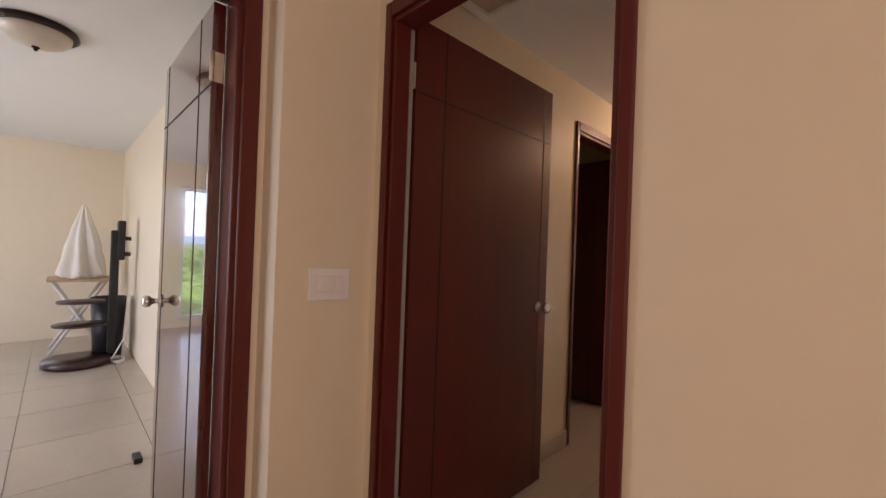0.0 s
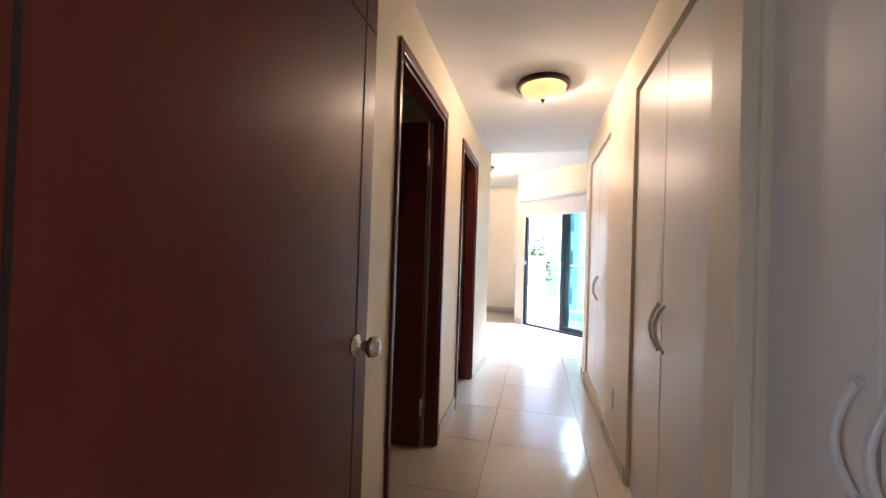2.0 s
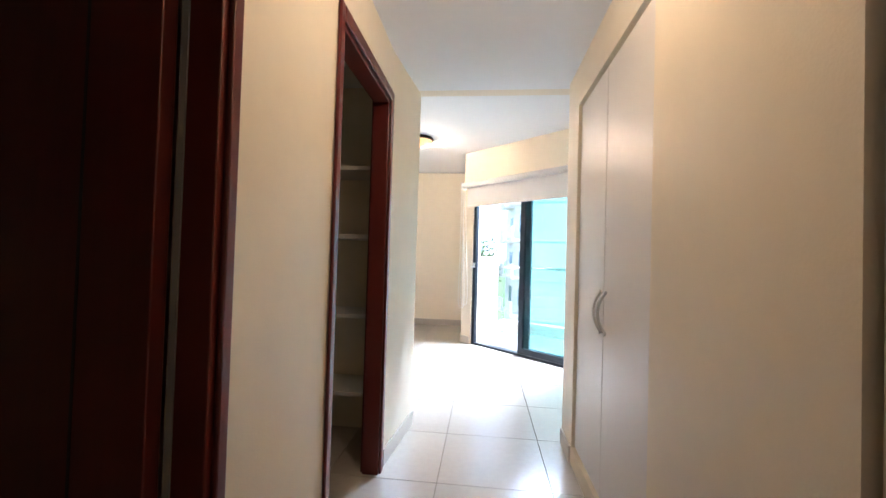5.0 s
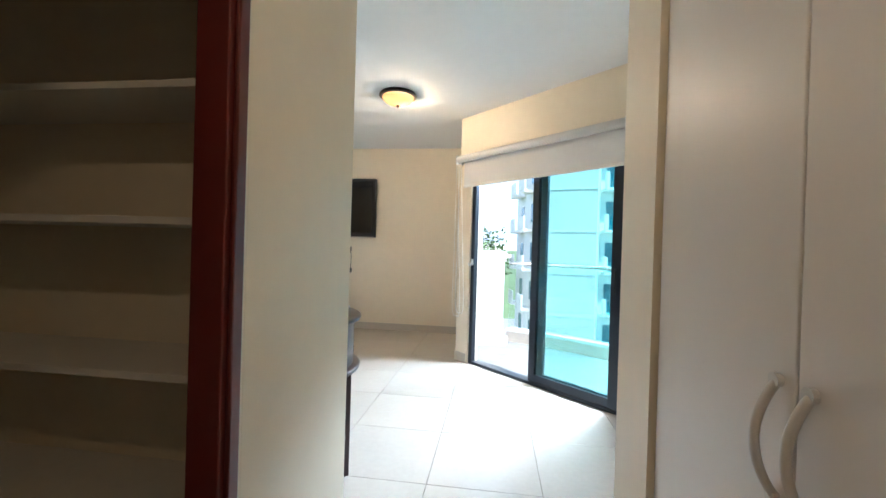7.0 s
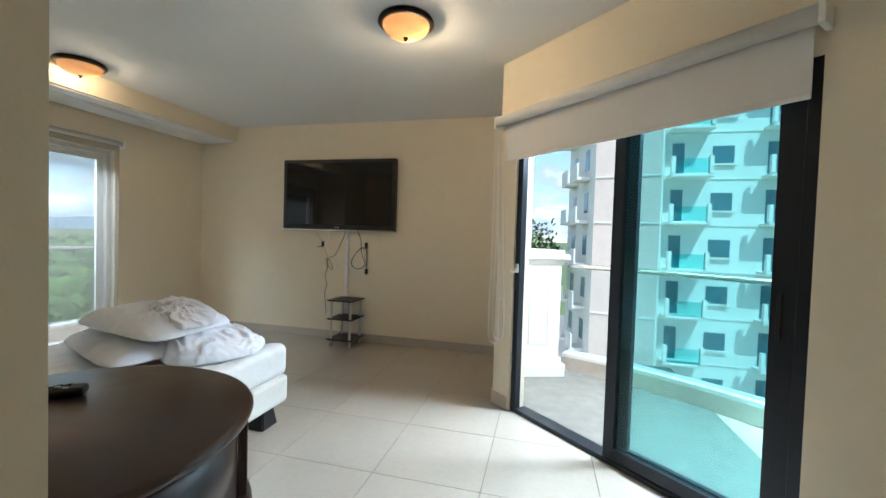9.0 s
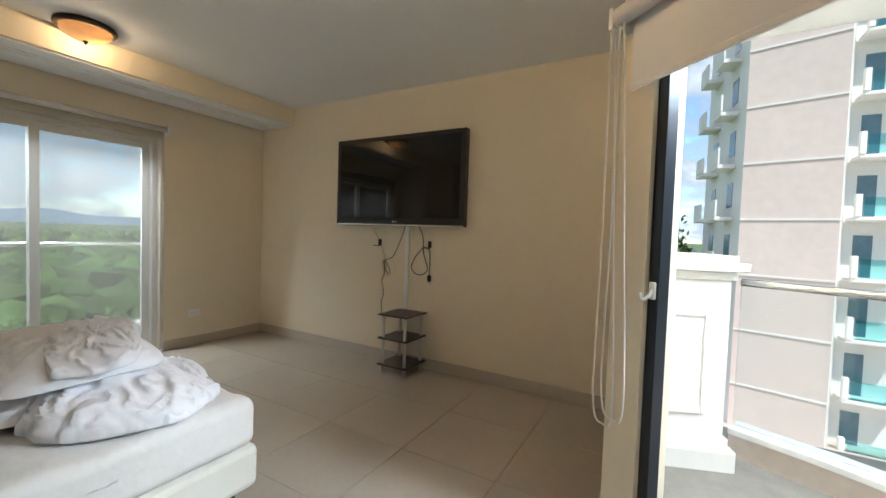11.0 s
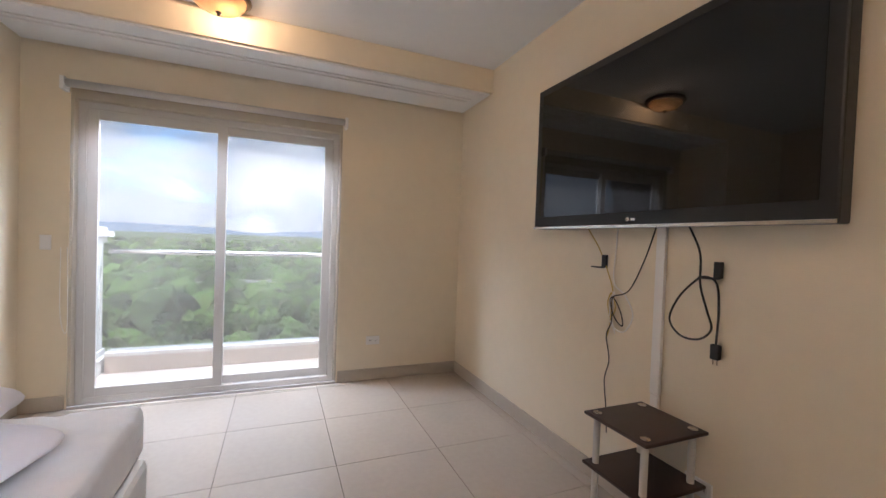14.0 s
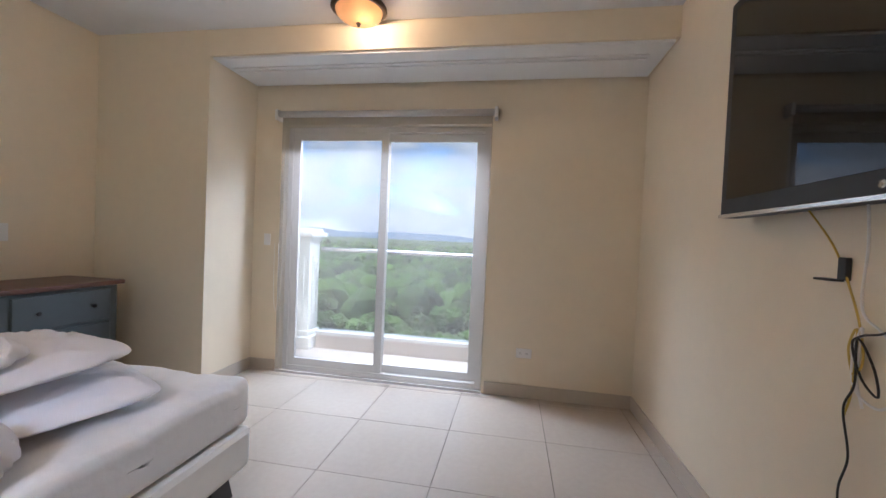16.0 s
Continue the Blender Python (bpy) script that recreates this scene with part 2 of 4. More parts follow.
def box(x0, x1, y0, y1, z0, z1, bevel=0.0, m=None):
    return box_bm(bmesh.new(), x0, x1, y0, y1, z0, z1, bevel, m)


def tube(points, r, sides=8, closed=False):
    """A round bar along points."""
    bm = bmesh.new()
    pts = [Vector(p) for p in points]
    rings = []
    for i, p in enumerate(pts):
        a, b = pts[max(i - 1, 0)], pts[min(i + 1, len(pts) - 1)]
        d = (b - a).normalized() if (b - a).length else Vector((0, 0, 1))
        u = d.cross(Vector((0.31, 0.87, 0.38))).normalized()
        w = d.cross(u)
        rings.append([bm.verts.new(p + r * (math.cos(k * 2 * math.pi / sides) * u + math.sin(k * 2 * math.pi / sides) * w)) for k in range(sides)])
    for a, b in zip(rings, rings[1:]):
        for k in range(sides):
            bm.faces.new((a[k], a[(k + 1) % sides], b[(k + 1) % sides], b[k]))
    bm.faces.new(rings[0][::-1])
    bm.faces.new(rings[-1])
    for f in bm.faces:
        f.smooth = True
    return bm


def smooth_line(points, n=8):
    """Catmull-Rom through points."""
    P = [Vector(p) for p in points]
    P = [P[0] * 2 - P[1]] + P + [P[-1] * 2 - P[-2]]
    out = []
    for i in range(1, len(P) - 2):
        for k in range(n):
            t = k / n
            a, b, c, d = P[i - 1], P[i], P[i + 1], P[i + 2]
            out.append(0.5 * ((2 * b) + (c - a) * t + (2 * a - 5 * b + 4 * c - d) * t * t + (3 * b - a - 3 * c + d) * t ** 3))
    return out + [P[-2]]


def lathe(profile, sides=40, cx=0.0, cy=0.0):
    """Turned about z: profile of (radius, z)."""
    bm = bmesh.new()
    rings = []
    for r, z in profile:
        if r < 1e-5:
            rings.append([bm.verts.new((cx, cy, z))])
        else:
            rings.append([bm.verts.new((cx + r * math.cos(k * 2 * math.pi / sides), cy + r * math.sin(k * 2 * math.pi / sides), z)) for k in range(sides)])
    for a, b in zip(rings, rings[1:]):
        for k in range(sides):
            q = [a[k % len(a)], a[(k + 1) % len(a)], b[(k + 1) % len(b)], b[k % len(b)]]
            q = list(dict.fromkeys(q))
            if len(q) > 2:
                bm.faces.new(q)
    for f in bm.faces:
        f.smooth = True
    bmesh.ops.recalc_face_normals(bm, faces=bm.faces)
    return bm


def mesh_ob(name, bm, material):
    me = bpy.data.meshes.new(name)
    bm.to_mesh(me)
    bm.free()
    me.materials.append(material)
    return new(name, me)


def part(name, bm, material, parent, label=""):
    ob = mesh_ob(name, bm, material)
    ob.parent = parent
    ob.matrix_parent_inverse = parent.matrix_basis.inverted()
    return tagged(ob, label)


def thing(name, at, label, category, group="", kind=""):
    ob = new(name)
    ob.empty_display_size = 0.1
    ob.matrix_basis = Matrix.Translation(at)
    return tagged(ob, label, category, group, kind)


def setting(name, bm, material, label="", category=""):
    return tagged(mesh_ob(name, bm, material), label, category, kind="structure")


def wall(name, p0, p1, thick, z0, z1, holes=(), label="cream painted plaster wall", material=None):
    """A wall whose face runs from p0 to p1, with its thickness to the left of that way. holes: (s0, s1, z0, z1) along it."""
    a, b = Vector(p0), Vector(p1)
    length, ang = (b - a).length, math.atan2(b.y - a.y, b.x - a.x)
    m = Matrix.Translation((a.x, a.y, 0)) @ Matrix.Rotation(ang, 4, "Z")
    bm = bmesh.new()
    s = 0.0
    for h0, h1, hz0, hz1 in sorted(holes):
        if h0 > s:
            box_bm(bm, s, h0, 0, thick, z0, z1, m=m)
        if hz0 > z0:
            box_bm(bm, h0, h1, 0, thick, z0, hz0, m=m)
        if hz1 < z1:
            box_bm(bm, h0, h1, 0, thick, hz1, z1, m=m)
        s = h1
    if s < length:
        box_bm(bm, s, length, 0, thick, z0, z1, m=m)
    return setting(name, bm, material or PAINT, label, "wall")

# ---- the plan: levels and lines ----
LX, RX = -0.265, 0.82          # corridor walls
CZ, BZ = 2.37, 2.68            # ceilings of corridor and bedroom
SY, NY, WX = 4.72, 8.89, -4.22  # bedroom walls
JX, JY = -3.66, 5.70           # wall jut beside the window
EY0, EY1 = 0.22, 0.305          # wall with the entry door
P0, P1 = Vector((-0.02, 7.58)), Vector((1.537, 6.131))  # slanting wall with the balcony door

# ---- structure ----
bm = box(-6.5, 3.2, -4.3, 4.75, -0.30, -0.008)
box_bm(bm, -4.5, 1.7, 4.75, 9.1, -0.30, -0.008)
floor = setting("floor", bm, GROUT, "beige porcelain tile floor with thin grey joints", "floor")

wall("wall_corridor_west", (LX, -0.136), (LX, SY - 0.12), 0.085, 0, 2.8,
     [(1.93, 2.81, 0, 2.07), (3.42, 4.20, 0, 2.07)], "cream painted corridor wall with two door openings")
bm = bmesh.new()
ring = [(LX - 0.004, 4.12), (LX + 0.0005, 4.12), (-0.205, SY - 0.001), (LX - 0.004, SY - 0.001)]
low, top = [bm.verts.new((x, y, 0)) for x, y in ring], [bm.verts.new((x, y, CZ)) for x, y in ring]
bm.faces.new(low[::-1])
bm.faces.new(top)
for k in range(4):
    bm.faces.new((low[k], low[(k + 1) % 4], top[(k + 1) % 4], top[k]))
setting("wall_corridor_end", bm, PAINT, "cream wall end thickening towards the bedroom", "wall")
wall("wall_bedroom_south", (LX, SY), (JX - 0.12, SY), 0.12, 0, BZ + 0.1)
wall("wall_jut", (JX, SY), (JX, JY - 0.12), 0.12, 0, BZ + 0.1)
wall("wall_jut_return", (JX, JY), (WX, JY), 0.12, 0, BZ + 0.1)
wall("wall_west", (WX, JY - 0.12), (WX, NY), 0.18, 0, BZ + 0.1, [(0.40, 2.17, 0.0, 2.14)], "cream wall with a wide balcony window")
wall("wall_north", (WX - 0.18, NY), (0.2, NY), 0.18, 0, BZ + 0.1)
wall("wall_northeast", (P0.x, NY), P0, 0.15, 0, BZ + 0.1)
DL = (P1 - P0).length
D0, D1, DTOP = 0.185, 1.90, 2.08
wall("wall_balcony", P0, P1, 0.16, 0, BZ + 0.1, [(D0, D1, 0.0, DTOP)], "slanting cream wall with a balcony door opening")
wall("wall_east", (P1.x, P1.y + 0.05), (P1.x, 4.5), 0.15, 0, BZ + 0.1)
wall("wall_east_return", (P1.x + 0.1, 4.60), (RX + 0.1205, 4.60), 0.12, 0, BZ + 0.1)
wall("wall_lintel", (RX + 0.05, 4.76), (LX - 0.05, 4.76), 0.10, CZ, BZ + 0.1)
CL0, CL1, CL2 = (0.50, 1.27), (1.53, 2.52), (3.25, 4.32)
wall("wall_corridor_east", (RX, 4.60), (RX, EY0), 0.12, 0, 2.8,
     [(4.60 - CL2[1], 4.60 - CL2[0], 0.10, 2.13), (4.60 - CL1[1], 4.60 - CL1[0], 0.0, 2.13), (4.60 - CL0[1], 4.60 - CL0[0], 0.0, 2.13)],
     "cream corridor wall with three built-in closets")
setting("wall_pilaster", box(RX - 0.035, RX + 0.002, 1.285, 1.46, 0, CZ, 0.004), PAINT, "shallow cream pilaster between closets", "wall")
wall("wall_entry", (3.0, EY0), (LX, EY0), -0.085, 0, 2.8, [(2.335, 3.185, 0, 2.09)], "cream hall wall with the corridor door opening")
wall("wall_hall_return", (LX - 0.001, -0.14), (-0.42, -0.14), -0.12, 0, 2.8)
wall("wall_hall_west", (-0.40, -3.0), (-0.40, -0.14), 0.12, 0, 2.8, [(1.94, 2.79, 0, 2.09)], "cream hall wall with an open side room door")
wall("wall_hall_south", (-0.4, -3.0), (3.1, -3.0), -0.12, 0, 2.8)
wall("wall_hall_east", (3.0, -3.0), (3.0, 0.4), -0.12, 0, 2.8)
wall("wall_side_north", (-0.52, -0.02), (-5.8, -0.02), -0.1, 0, 2.8)
wall("wall_side_west", (-5.7, 0.1), (-5.7, -4.1), -0.12, 0, 2.8, [(1.30, 3.2, 0.1, 2.02)], "cream wall with a wide side room window")
# bare opening added behind the side room's fill lamp, never in view
wall("wall_side_south", (-5.8, -4.0), (-0.4, -4.0), -0.12, 0, 2.8, [(1.6, 3.6, 0.3, 2.1)], "cream wall with an unseen added opening")
wall("wall_side_east", (-0.52, -3.0), (-0.52, -4.1), 0.12, 0, 2.8)
# bathroom and walk-in store behind the corridor wall
wall("wall_bath_west", (-2.2, 0.2), (-2.2, 4.7), 0.1, 0, 2.8)
wall("wall_bath_south", (-2.2, 0.35), (-0.345, 0.35), -0.1, 0, 2.8)
wall("wall_store", (-2.2, 2.95), (-0.3505, 2.95), 0.1, 0, 2.8)

setting("ceiling", box(-6.0, 3.2, -4.2, 4.659, CZ, CZ + 0.1), CEIL, "white painted low corridor ceiling", "ceiling").location.z = 0
setting("ceiling_bedroom", box(-4.5, 1.75, 4.66, 9.1, BZ, BZ + 0.15), CEIL, "white painted bedroom ceiling", "ceiling")
bm = box(WX, JX, JY, NY, 2.49, BZ, 0.003)
setting("ceiling_beam", bm, PAINT, "cream dropped beam above the window", "beam")
bm = box(WX + 0.02, JX - 0.02, JY + 0.01, NY - 0.02, 2.474, 2.489)
setting("ceiling_beam_soffit", bm, CEIL, "white underside of the beam", "beam")

# two thin white bars imitate the light streaks on the soffit; no real track
ct = thing("soffit_gleams", (-3.86, 7.3, 2.47), "slim white strips standing in for gleams under the beam", "curtain track")
for x in (-3.90, -3.84):
    part("rail", box(x - 0.012, x + 0.012, JY + 0.06, NY - 0.12, 2.463, 2.4735, 0.003), WHITEPL, ct)

# ---- skirting ----


def skirting(p0, p1, height=0.10, name="baseboard"):
    a, b = Vector(p0), Vector(p1)
    m = Matrix.Translation((a.x, a.y, 0)) @ Matrix.Rotation(math.atan2(b.y - a.y, b.x - a.x), 4, "Z")
    setting(name, box(0, (b - a).length, -0.012, -0.001, 0.001, height, 0.003, m), SKIRT, "taupe tile skirting along the wall foot", "baseboard")


for a, b in [((LX, EY1), (LX, 1.78)), ((LX, 2.74), (LX, 3.25)), ((LX, 4.12), (-0.205, SY)), ((JX, SY + 0.01), (JX, JY)), ((JX, JY), (WX, JY)), ((WX, JY), (WX, 5.95)), ((WX, 7.78), (WX, NY)),
             ((WX, NY), (P0.x, NY)), ((P0.x, NY), P0), (P0, P0.lerp(P1, (D0 - 0.02) / DL)), (P0.lerp(P1, (D1 + 0.02) / DL), P1), (P1, (P1.x, 4.60)), ((P1.x, 4.60), (RX, 4.60)),
             ((RX, 4.60), (RX, 4.34)), ((RX, 3.23), (RX, 2.54)), ((LX, SY), (JX, SY)), ((-0.52, -0.02), (-5.7, -0.02)), ((-5.7, -0.1), (-5.7, -4.0))]:
    skirting(a, b)

# ---- doors ----


def door_frame(name, m, w, h, depth, both=True, cw=0.045):
    """Jambs, head and flat trim round an opening w wide; local x along the wall, y into it."""
    f = thing(name, (0, 0, 0), "dark red mahogany door frame", "door frame", kind="structure")
    for x0, x1 in ((0, 0.03), (w - 0.03, w)):
        part("jamb", box(x0, x1, -0.002, depth + 0.002, 0, h, 0.004, m), TRIMW, f)
    part("jamb_head", box(0.03, w - 0.03, -0.002, depth + 0.002, h - 0.03, h, 0.004, m), TRIMW, f)
    for y0, y1 in ((-0.016, -0.0025),) + (((depth + 0.0025, depth + 0.016),) if both else ()):
        for x0, x1 in ((-cw, 0.012), (w - 0.012, w + cw)):
            part("casing", box(x0, x1, y0, y1, 0, h + 0.045, 0.005, m), TRIMW, f)
        part("casing", box(0.0125, w - 0.0125, y0, y1, h - 0.012, h + 0.045, 0.005, m), TRIMW, f)
    return f


def door_leaf(name, hinge, degrees, w, h, side, label, wood=WOOD):
    """A leaf with its hinge line at hinge, turned degrees from +x; side: +1 when its body lies left of that way."""
    t = 0.04
    m = Matrix.Translation((*hinge, 0)) @ Matrix.Rotation(radians(degrees), 4, "Z")
    d = thing(name, (*hinge, 0), label, "door")
    y0, y1 = (0, t) if side > 0 else (-t, 0)
    part("panel", box(0.003, w, y0, y1, 0.012, h, 0.003, m), wood, d)
    for y in (y0, y1):
        for x in (0.16, w - 0.075):
            part("groove", box(x - 0.003, x + 0.003, y - 0.0015, y + 0.0015, 0.014, h - 0.002, 0, m), GROOVE, d)
        part("groove", box(0.006, w - 0.004, y - 0.0015, y + 0.0015, h - 0.283, h - 0.277, 0, m), GROOVE, d)
    for s in (1, -1):
        y = y1 if s > 0 else y0
        k = lathe([(0.0, 0.072), (0.02, 0.07), (0.028, 0.058), (0.027, 0.045), (0.014, 0.034), (0.011, 0.012), (0.030, 0.008), (0.031, 0.0), (0, 0)], 24)
        bmesh.ops.transform(k, matrix=m @ Matrix.Translation((w - 0.08, y, 0.955)) @ Matrix.Rotation(radians(-90 * s), 4, "X"), verts=k.verts)
        part("knob", k, CHROME, d, "round satin nickel knob")
    for z in (0.25, h - 0.22):
        yy = y0 if side < 0 else y1
        part("hinge_plate", box(-0.001, 0.0025, min(yy, yy - 0.036 * side), max(yy, yy - 0.036 * side), z - 0.05, z + 0.05, 0, m), BRASS, d, "pale metal hinge plate")
        hg = tube([m @ Vector((-0.002, y0 if side < 0 else y1, z - 0.05)), m @ Vector((-0.002, y0 if side < 0 else y1, z + 0.05))], 0.007)
        part("hinge", hg, BRASS, d, "brass butt hinge")
    return d


# entry door, opened back along the corridor wall
fr = door_frame("door_frame_entry", Matrix.Translation((-0.185, EY0, 0)), 0.853, 2.09, 0.085, False, 0.022)
# solid strip coloured like the lit line between leaf and jamb
part("hinge_lit_line", box(-0.1545, -0.150, EY1 - 0.020, EY1 - 0.004, 0.01, 2.055), HINGELIT, fr, "pale strip for the lit line at the hinge side")
door_leaf("door_entry", (-0.148, EY1 + 0.006), 90.0, 0.972, 2.115, 1, "dark mahogany door standing open along the corridor wall")
# bathroom door, opened into the bathroom
fb = door_frame("door_frame_bath", Matrix.Translation((LX, 1.79, 0)) @ Matrix.Rotation(math.pi / 2, 4, "Z"), 0.88, 2.07, 0.085, cw=0.022)
# lit leaf edge, drawn as a thin pale strip
part("hinge_lit_line", box(LX - 0.083, LX - 0.068, 2.634, 2.6385, 0.01, 2.035), HINGELIT, fb, "pale strip for the lit line at the hinge side")
door_leaf("door_bath", (LX - 0.085, 2.632), 180, 0.78, 2.03, 1, "very dark mahogany door opened into the bathroom")
# store opening, no leaf in sight
door_frame("door_frame_store", Matrix.Translation((LX, 3.28, 0)) @ Matrix.Rotation(math.pi / 2, 4, "Z"), 0.78, 2.07, 0.085, cw=0.03)
# side room door
door_frame("door_frame_side", Matrix.Translation((-0.40, -1.06, 0)) @ Matrix.Rotation(math.pi / 2, 4, "Z"), 0.85, 2.09, 0.12)
door_leaf("door_side", (-0.505, -0.243), 180, 0.80, 2.05, 1, "glossy dark mahogany door opened into a side room", GLOSSW)


# ---- built-in closets ----
def closet(name, y0, y1, split, z0, label):
    c = thing(name, (RX, (y0 + y1) / 2, z0), label, "closet", "built-in closets of the corridor")
    part("side", box(RX + 0.11, RX + 0.6, y0 - 0.02, y0 - 0.004, z0, 2.13), SHELFW, c)
    part("side", box(RX + 0.11, RX + 0.6, y1 + 0.004, y1 + 0.02, z0, 2.13), SHELFW, c)
    part("back", box(RX + 0.6, RX + 0.62, y0, y1, z0, 2.13), SHELFW, c)
    hz = 0.84 + 0.3 * z0
    for a, b in ((y0 + 0.012, split - 0.002), (split + 0.002, y1 - 0.012)):
        d = part("closet_door", box(RX + 0.016, RX + 0.036, a, b, z0 + 0.012, 2.115, 0.003), LACQ, c)
        hy = split - 0.035 if b < split else split + 0.035
        pts = [(RX + 0.014 - 0.034 * math.sin(math.pi * k / 14) ** 0.8, hy, hz + 0.185 * k / 14) for k in range(15)]
        hb = tube(pts, 0.0075, 10)
        for z in (hz, hz + 0.185):
            bmesh.ops.create_cone(hb, cap_ends=True, segments=12, radius1=0.012, radius2=0.010, depth=0.012,
                                  matrix=Matrix.Translation((RX + 0.011, hy, z)) @ Matrix.Rotation(math.pi / 2, 4, "Y"))
        part("handle", hb, GREYPL, d, "curved grey bow handle")
    return c


closet("closet", CL0[0], CL0[1], 0.955, 0.0, "off-white lacquered double-door closet beside the entry door")
closet("closet", CL1[0], CL1[1], 2.03, 0.0, "off-white lacquered double-door closet of full height")
closet("closet", CL2[0], CL2[1], 3.805, 0.10, "off-white lacquered double-door closet at the corridor end")

# ---- store shelves ----
st = thing("storage_shelves", (-1.2, 4.6, 0), "pale built-in storage shelves, empty, in a dim store", "shelves")
for z in (1.727, 1.305, 0.82, 0.35):
    part("shelf", box(-2.19, -0.38, 4.25, 4.595, z - 0.012, z + 0.012, 0.002), SHELFW, st)
part("upright", box(-0.379, -0.353, 4.24, 4.595, 0.01, CZ - 0.01, 0.002), SHELFW, st)

hx0, hx1, hy0, hy1 = LX + 0.012, 0.42, 0.33, 0.83
hatch = thing("ceiling_hatch", ((hx0 + hx1) / 2, (hy0 + hy1) / 2, CZ), "white-framed grey access panel in the corridor ceiling", "hatch")
for a, b, c, d in ((hx0, hx0 + 0.045, hy0, hy1), (hx1 - 0.045, hx1, hy0, hy1), (hx0 + 0.045, hx1 - 0.045, hy0, hy0 + 0.045), (hx0 + 0.045, hx1 - 0.045, hy1 - 0.045, hy1)):
    part("frame", box(a, b, c, d, CZ - 0.022, CZ - 0.001, 0.004), WHITEPL, hatch)
part("panel", box(hx0 + 0.046, hx1 - 0.046, hy0 + 0.046, hy1 - 0.046, CZ - 0.008, CZ - 0.001), SKIRT, hatch, "dull grey panel")

# ---- ceiling lamps ----


def ceiling_lamp(x, y, z, glass, watts, label):
    c = thing("ceiling_lamp", (x, y, z), label, "ceiling lamp", "flush ceiling lamps")
    part("rim", lathe([(0.0, z - 0.001), (0.168, z - 0.001), (0.175, z - 0.012), (0.178, z - 0.026), (0.168, z - 0.036), (0.150, z - 0.036), (0.146, z - 0.028), (0.0, z - 0.028)], 48, x, y), BRONZE, c, "dark bronze rim")
    bowl = part("bowl", lathe([(0.148, z - 0.034)] + [(0.148 * math.cos(a), z - 0.036 - 0.075 * math.sin(a)) for a in [k * math.pi / 18 for k in range(1, 9)]] + [(0, z - 0.111)], 48, x, y), glass, c, "amber alabaster glass bowl")
    part("finial", lathe([(0, z - 0.108), (0.016, z - 0.110), (0.018, z - 0.116), (0.009, z - 0.122), (0.010, z - 0.130), (0, z - 0.136)], 20, x, y), BRONZE, c)
    bowl.visible_shadow = False
    if watts <= 0:
        return c
    bulb = new("bulb", bpy.data.lights.new("bulb", "POINT"))
    bulb.data.energy, bulb.data.color, bulb.data.shadow_soft_size = watts, (1.0, 0.66, 0.36), 0.03
    bulb.location = (x + 0.03, y + 0.045, z - 0.068)
    return c


ceiling_lamp(0.335, 2.93, CZ, LAMPGL, 1.15, "lit amber glass ceiling lamp in the corridor")
ceiling_lamp(-0.565, 6.82, BZ, LAMPGL, 3.2, "lit amber glass ceiling lamp by the balcony door")
ceiling_lamp(-3.48, 6.92, BZ, LAMPGL, 1.25, "lit amber glass ceiling lamp near the beam")
ceiling_lamp(-2.1, -0.75, CZ, LAMPOFF, 0, "unlit frosted glass ceiling lamp in the side room")

# ---- west window and its screen ----


def frame_bars(parent, x0, x1, y0, y1, z0, z1, w, material, name="window_frame"):
    part(name, box(x0, x1, y0, y0 + w, z0, z1, 0.003), material, parent)
    part(name, box(x0, x1, y1 - w, y1, z0, z1, 0.003), material, parent)
    part(name, box(x0, x1, y0 + w, y1 - w, z0, z0 + w, 0.003), material, parent)
    part(name, box(x0, x1, y0 + w, y1 - w, z1 - w, z1, 0.003), material, parent)


win = thing("window_1", (WX - 0.08, 6.87, 0), "white aluminium sliding balcony window, closed", "window", kind="structure")
frame_bars(win, WX - 0.13, WX - 0.05, 5.985, 7.745, 0.005, 2.135, 0.045, WHITEALU)
frame_bars(win, WX - 0.085, WX - 0.055, 6.031, 6.895, 0.051, 2.089, 0.065, WHITEALU, "sash")
frame_bars(win, WX - 0.125, WX - 0.095, 6.83, 7.699, 0.051, 2.089, 0.065, WHITEALU, "sash")
for x, a, b in ((WX - 0.07, 6.096, 6.83), (WX - 0.11, 6.895, 7.634)):
    g = part("pane", box(x - 0.003, x + 0.003, a, b, 0.116, 2.024), GLASS, win)
    g.visible_shadow = False

win = thing("window_2", (-5.76, -2.15, 0), "white aluminium window of the side room", "window", kind="structure")
frame_bars(win, -5.79, -5.73, -3.095, -1.205, 0.105, 2.015, 0.05, WHITEALU)
part("window_frame", box(-5.79, -5.73, -2.18, -2.12, 0.156, 1.964, 0.003), WHITEALU, win)
for a, b in ((-3.044, -2.181), (-2.119, -1.256)):
    g = part("pane", box(-5.763, -5.757, a, b, 0.156, 1.964), GLASS, win)
    g.visible_shadow = False

rb = thing("roller_screen", (WX + 0.06, 6.87, 2.19), "sheer beige roller screen pulled down over the window", "roller blind")
part("tube", tube([(WX + 0.06, 5.95, 2.215), (WX + 0.06, 7.78, 2.215)], 0.026, 16), BLINDTUBE, rb)
for y in (5.945, 7.785):
    part("bracket", box(WX + 0.001, WX + 0.095, y - 0.012, y + 0.012, 2.165, 2.25, 0.004), WHITEPL, rb)
bm = bmesh.new()
NYS, NZS = 40, 4
grid = [[bm.verts.new((WX + 0.05 + 0.006 * math.sin(i * 0.55) * (1 - j / NZS) * 0.5, 5.98 + 1.78 * i / NYS, 0.03 + 2.175 * j / NZS)) for i in range(NYS + 1)] for j in range(NZS + 1)]
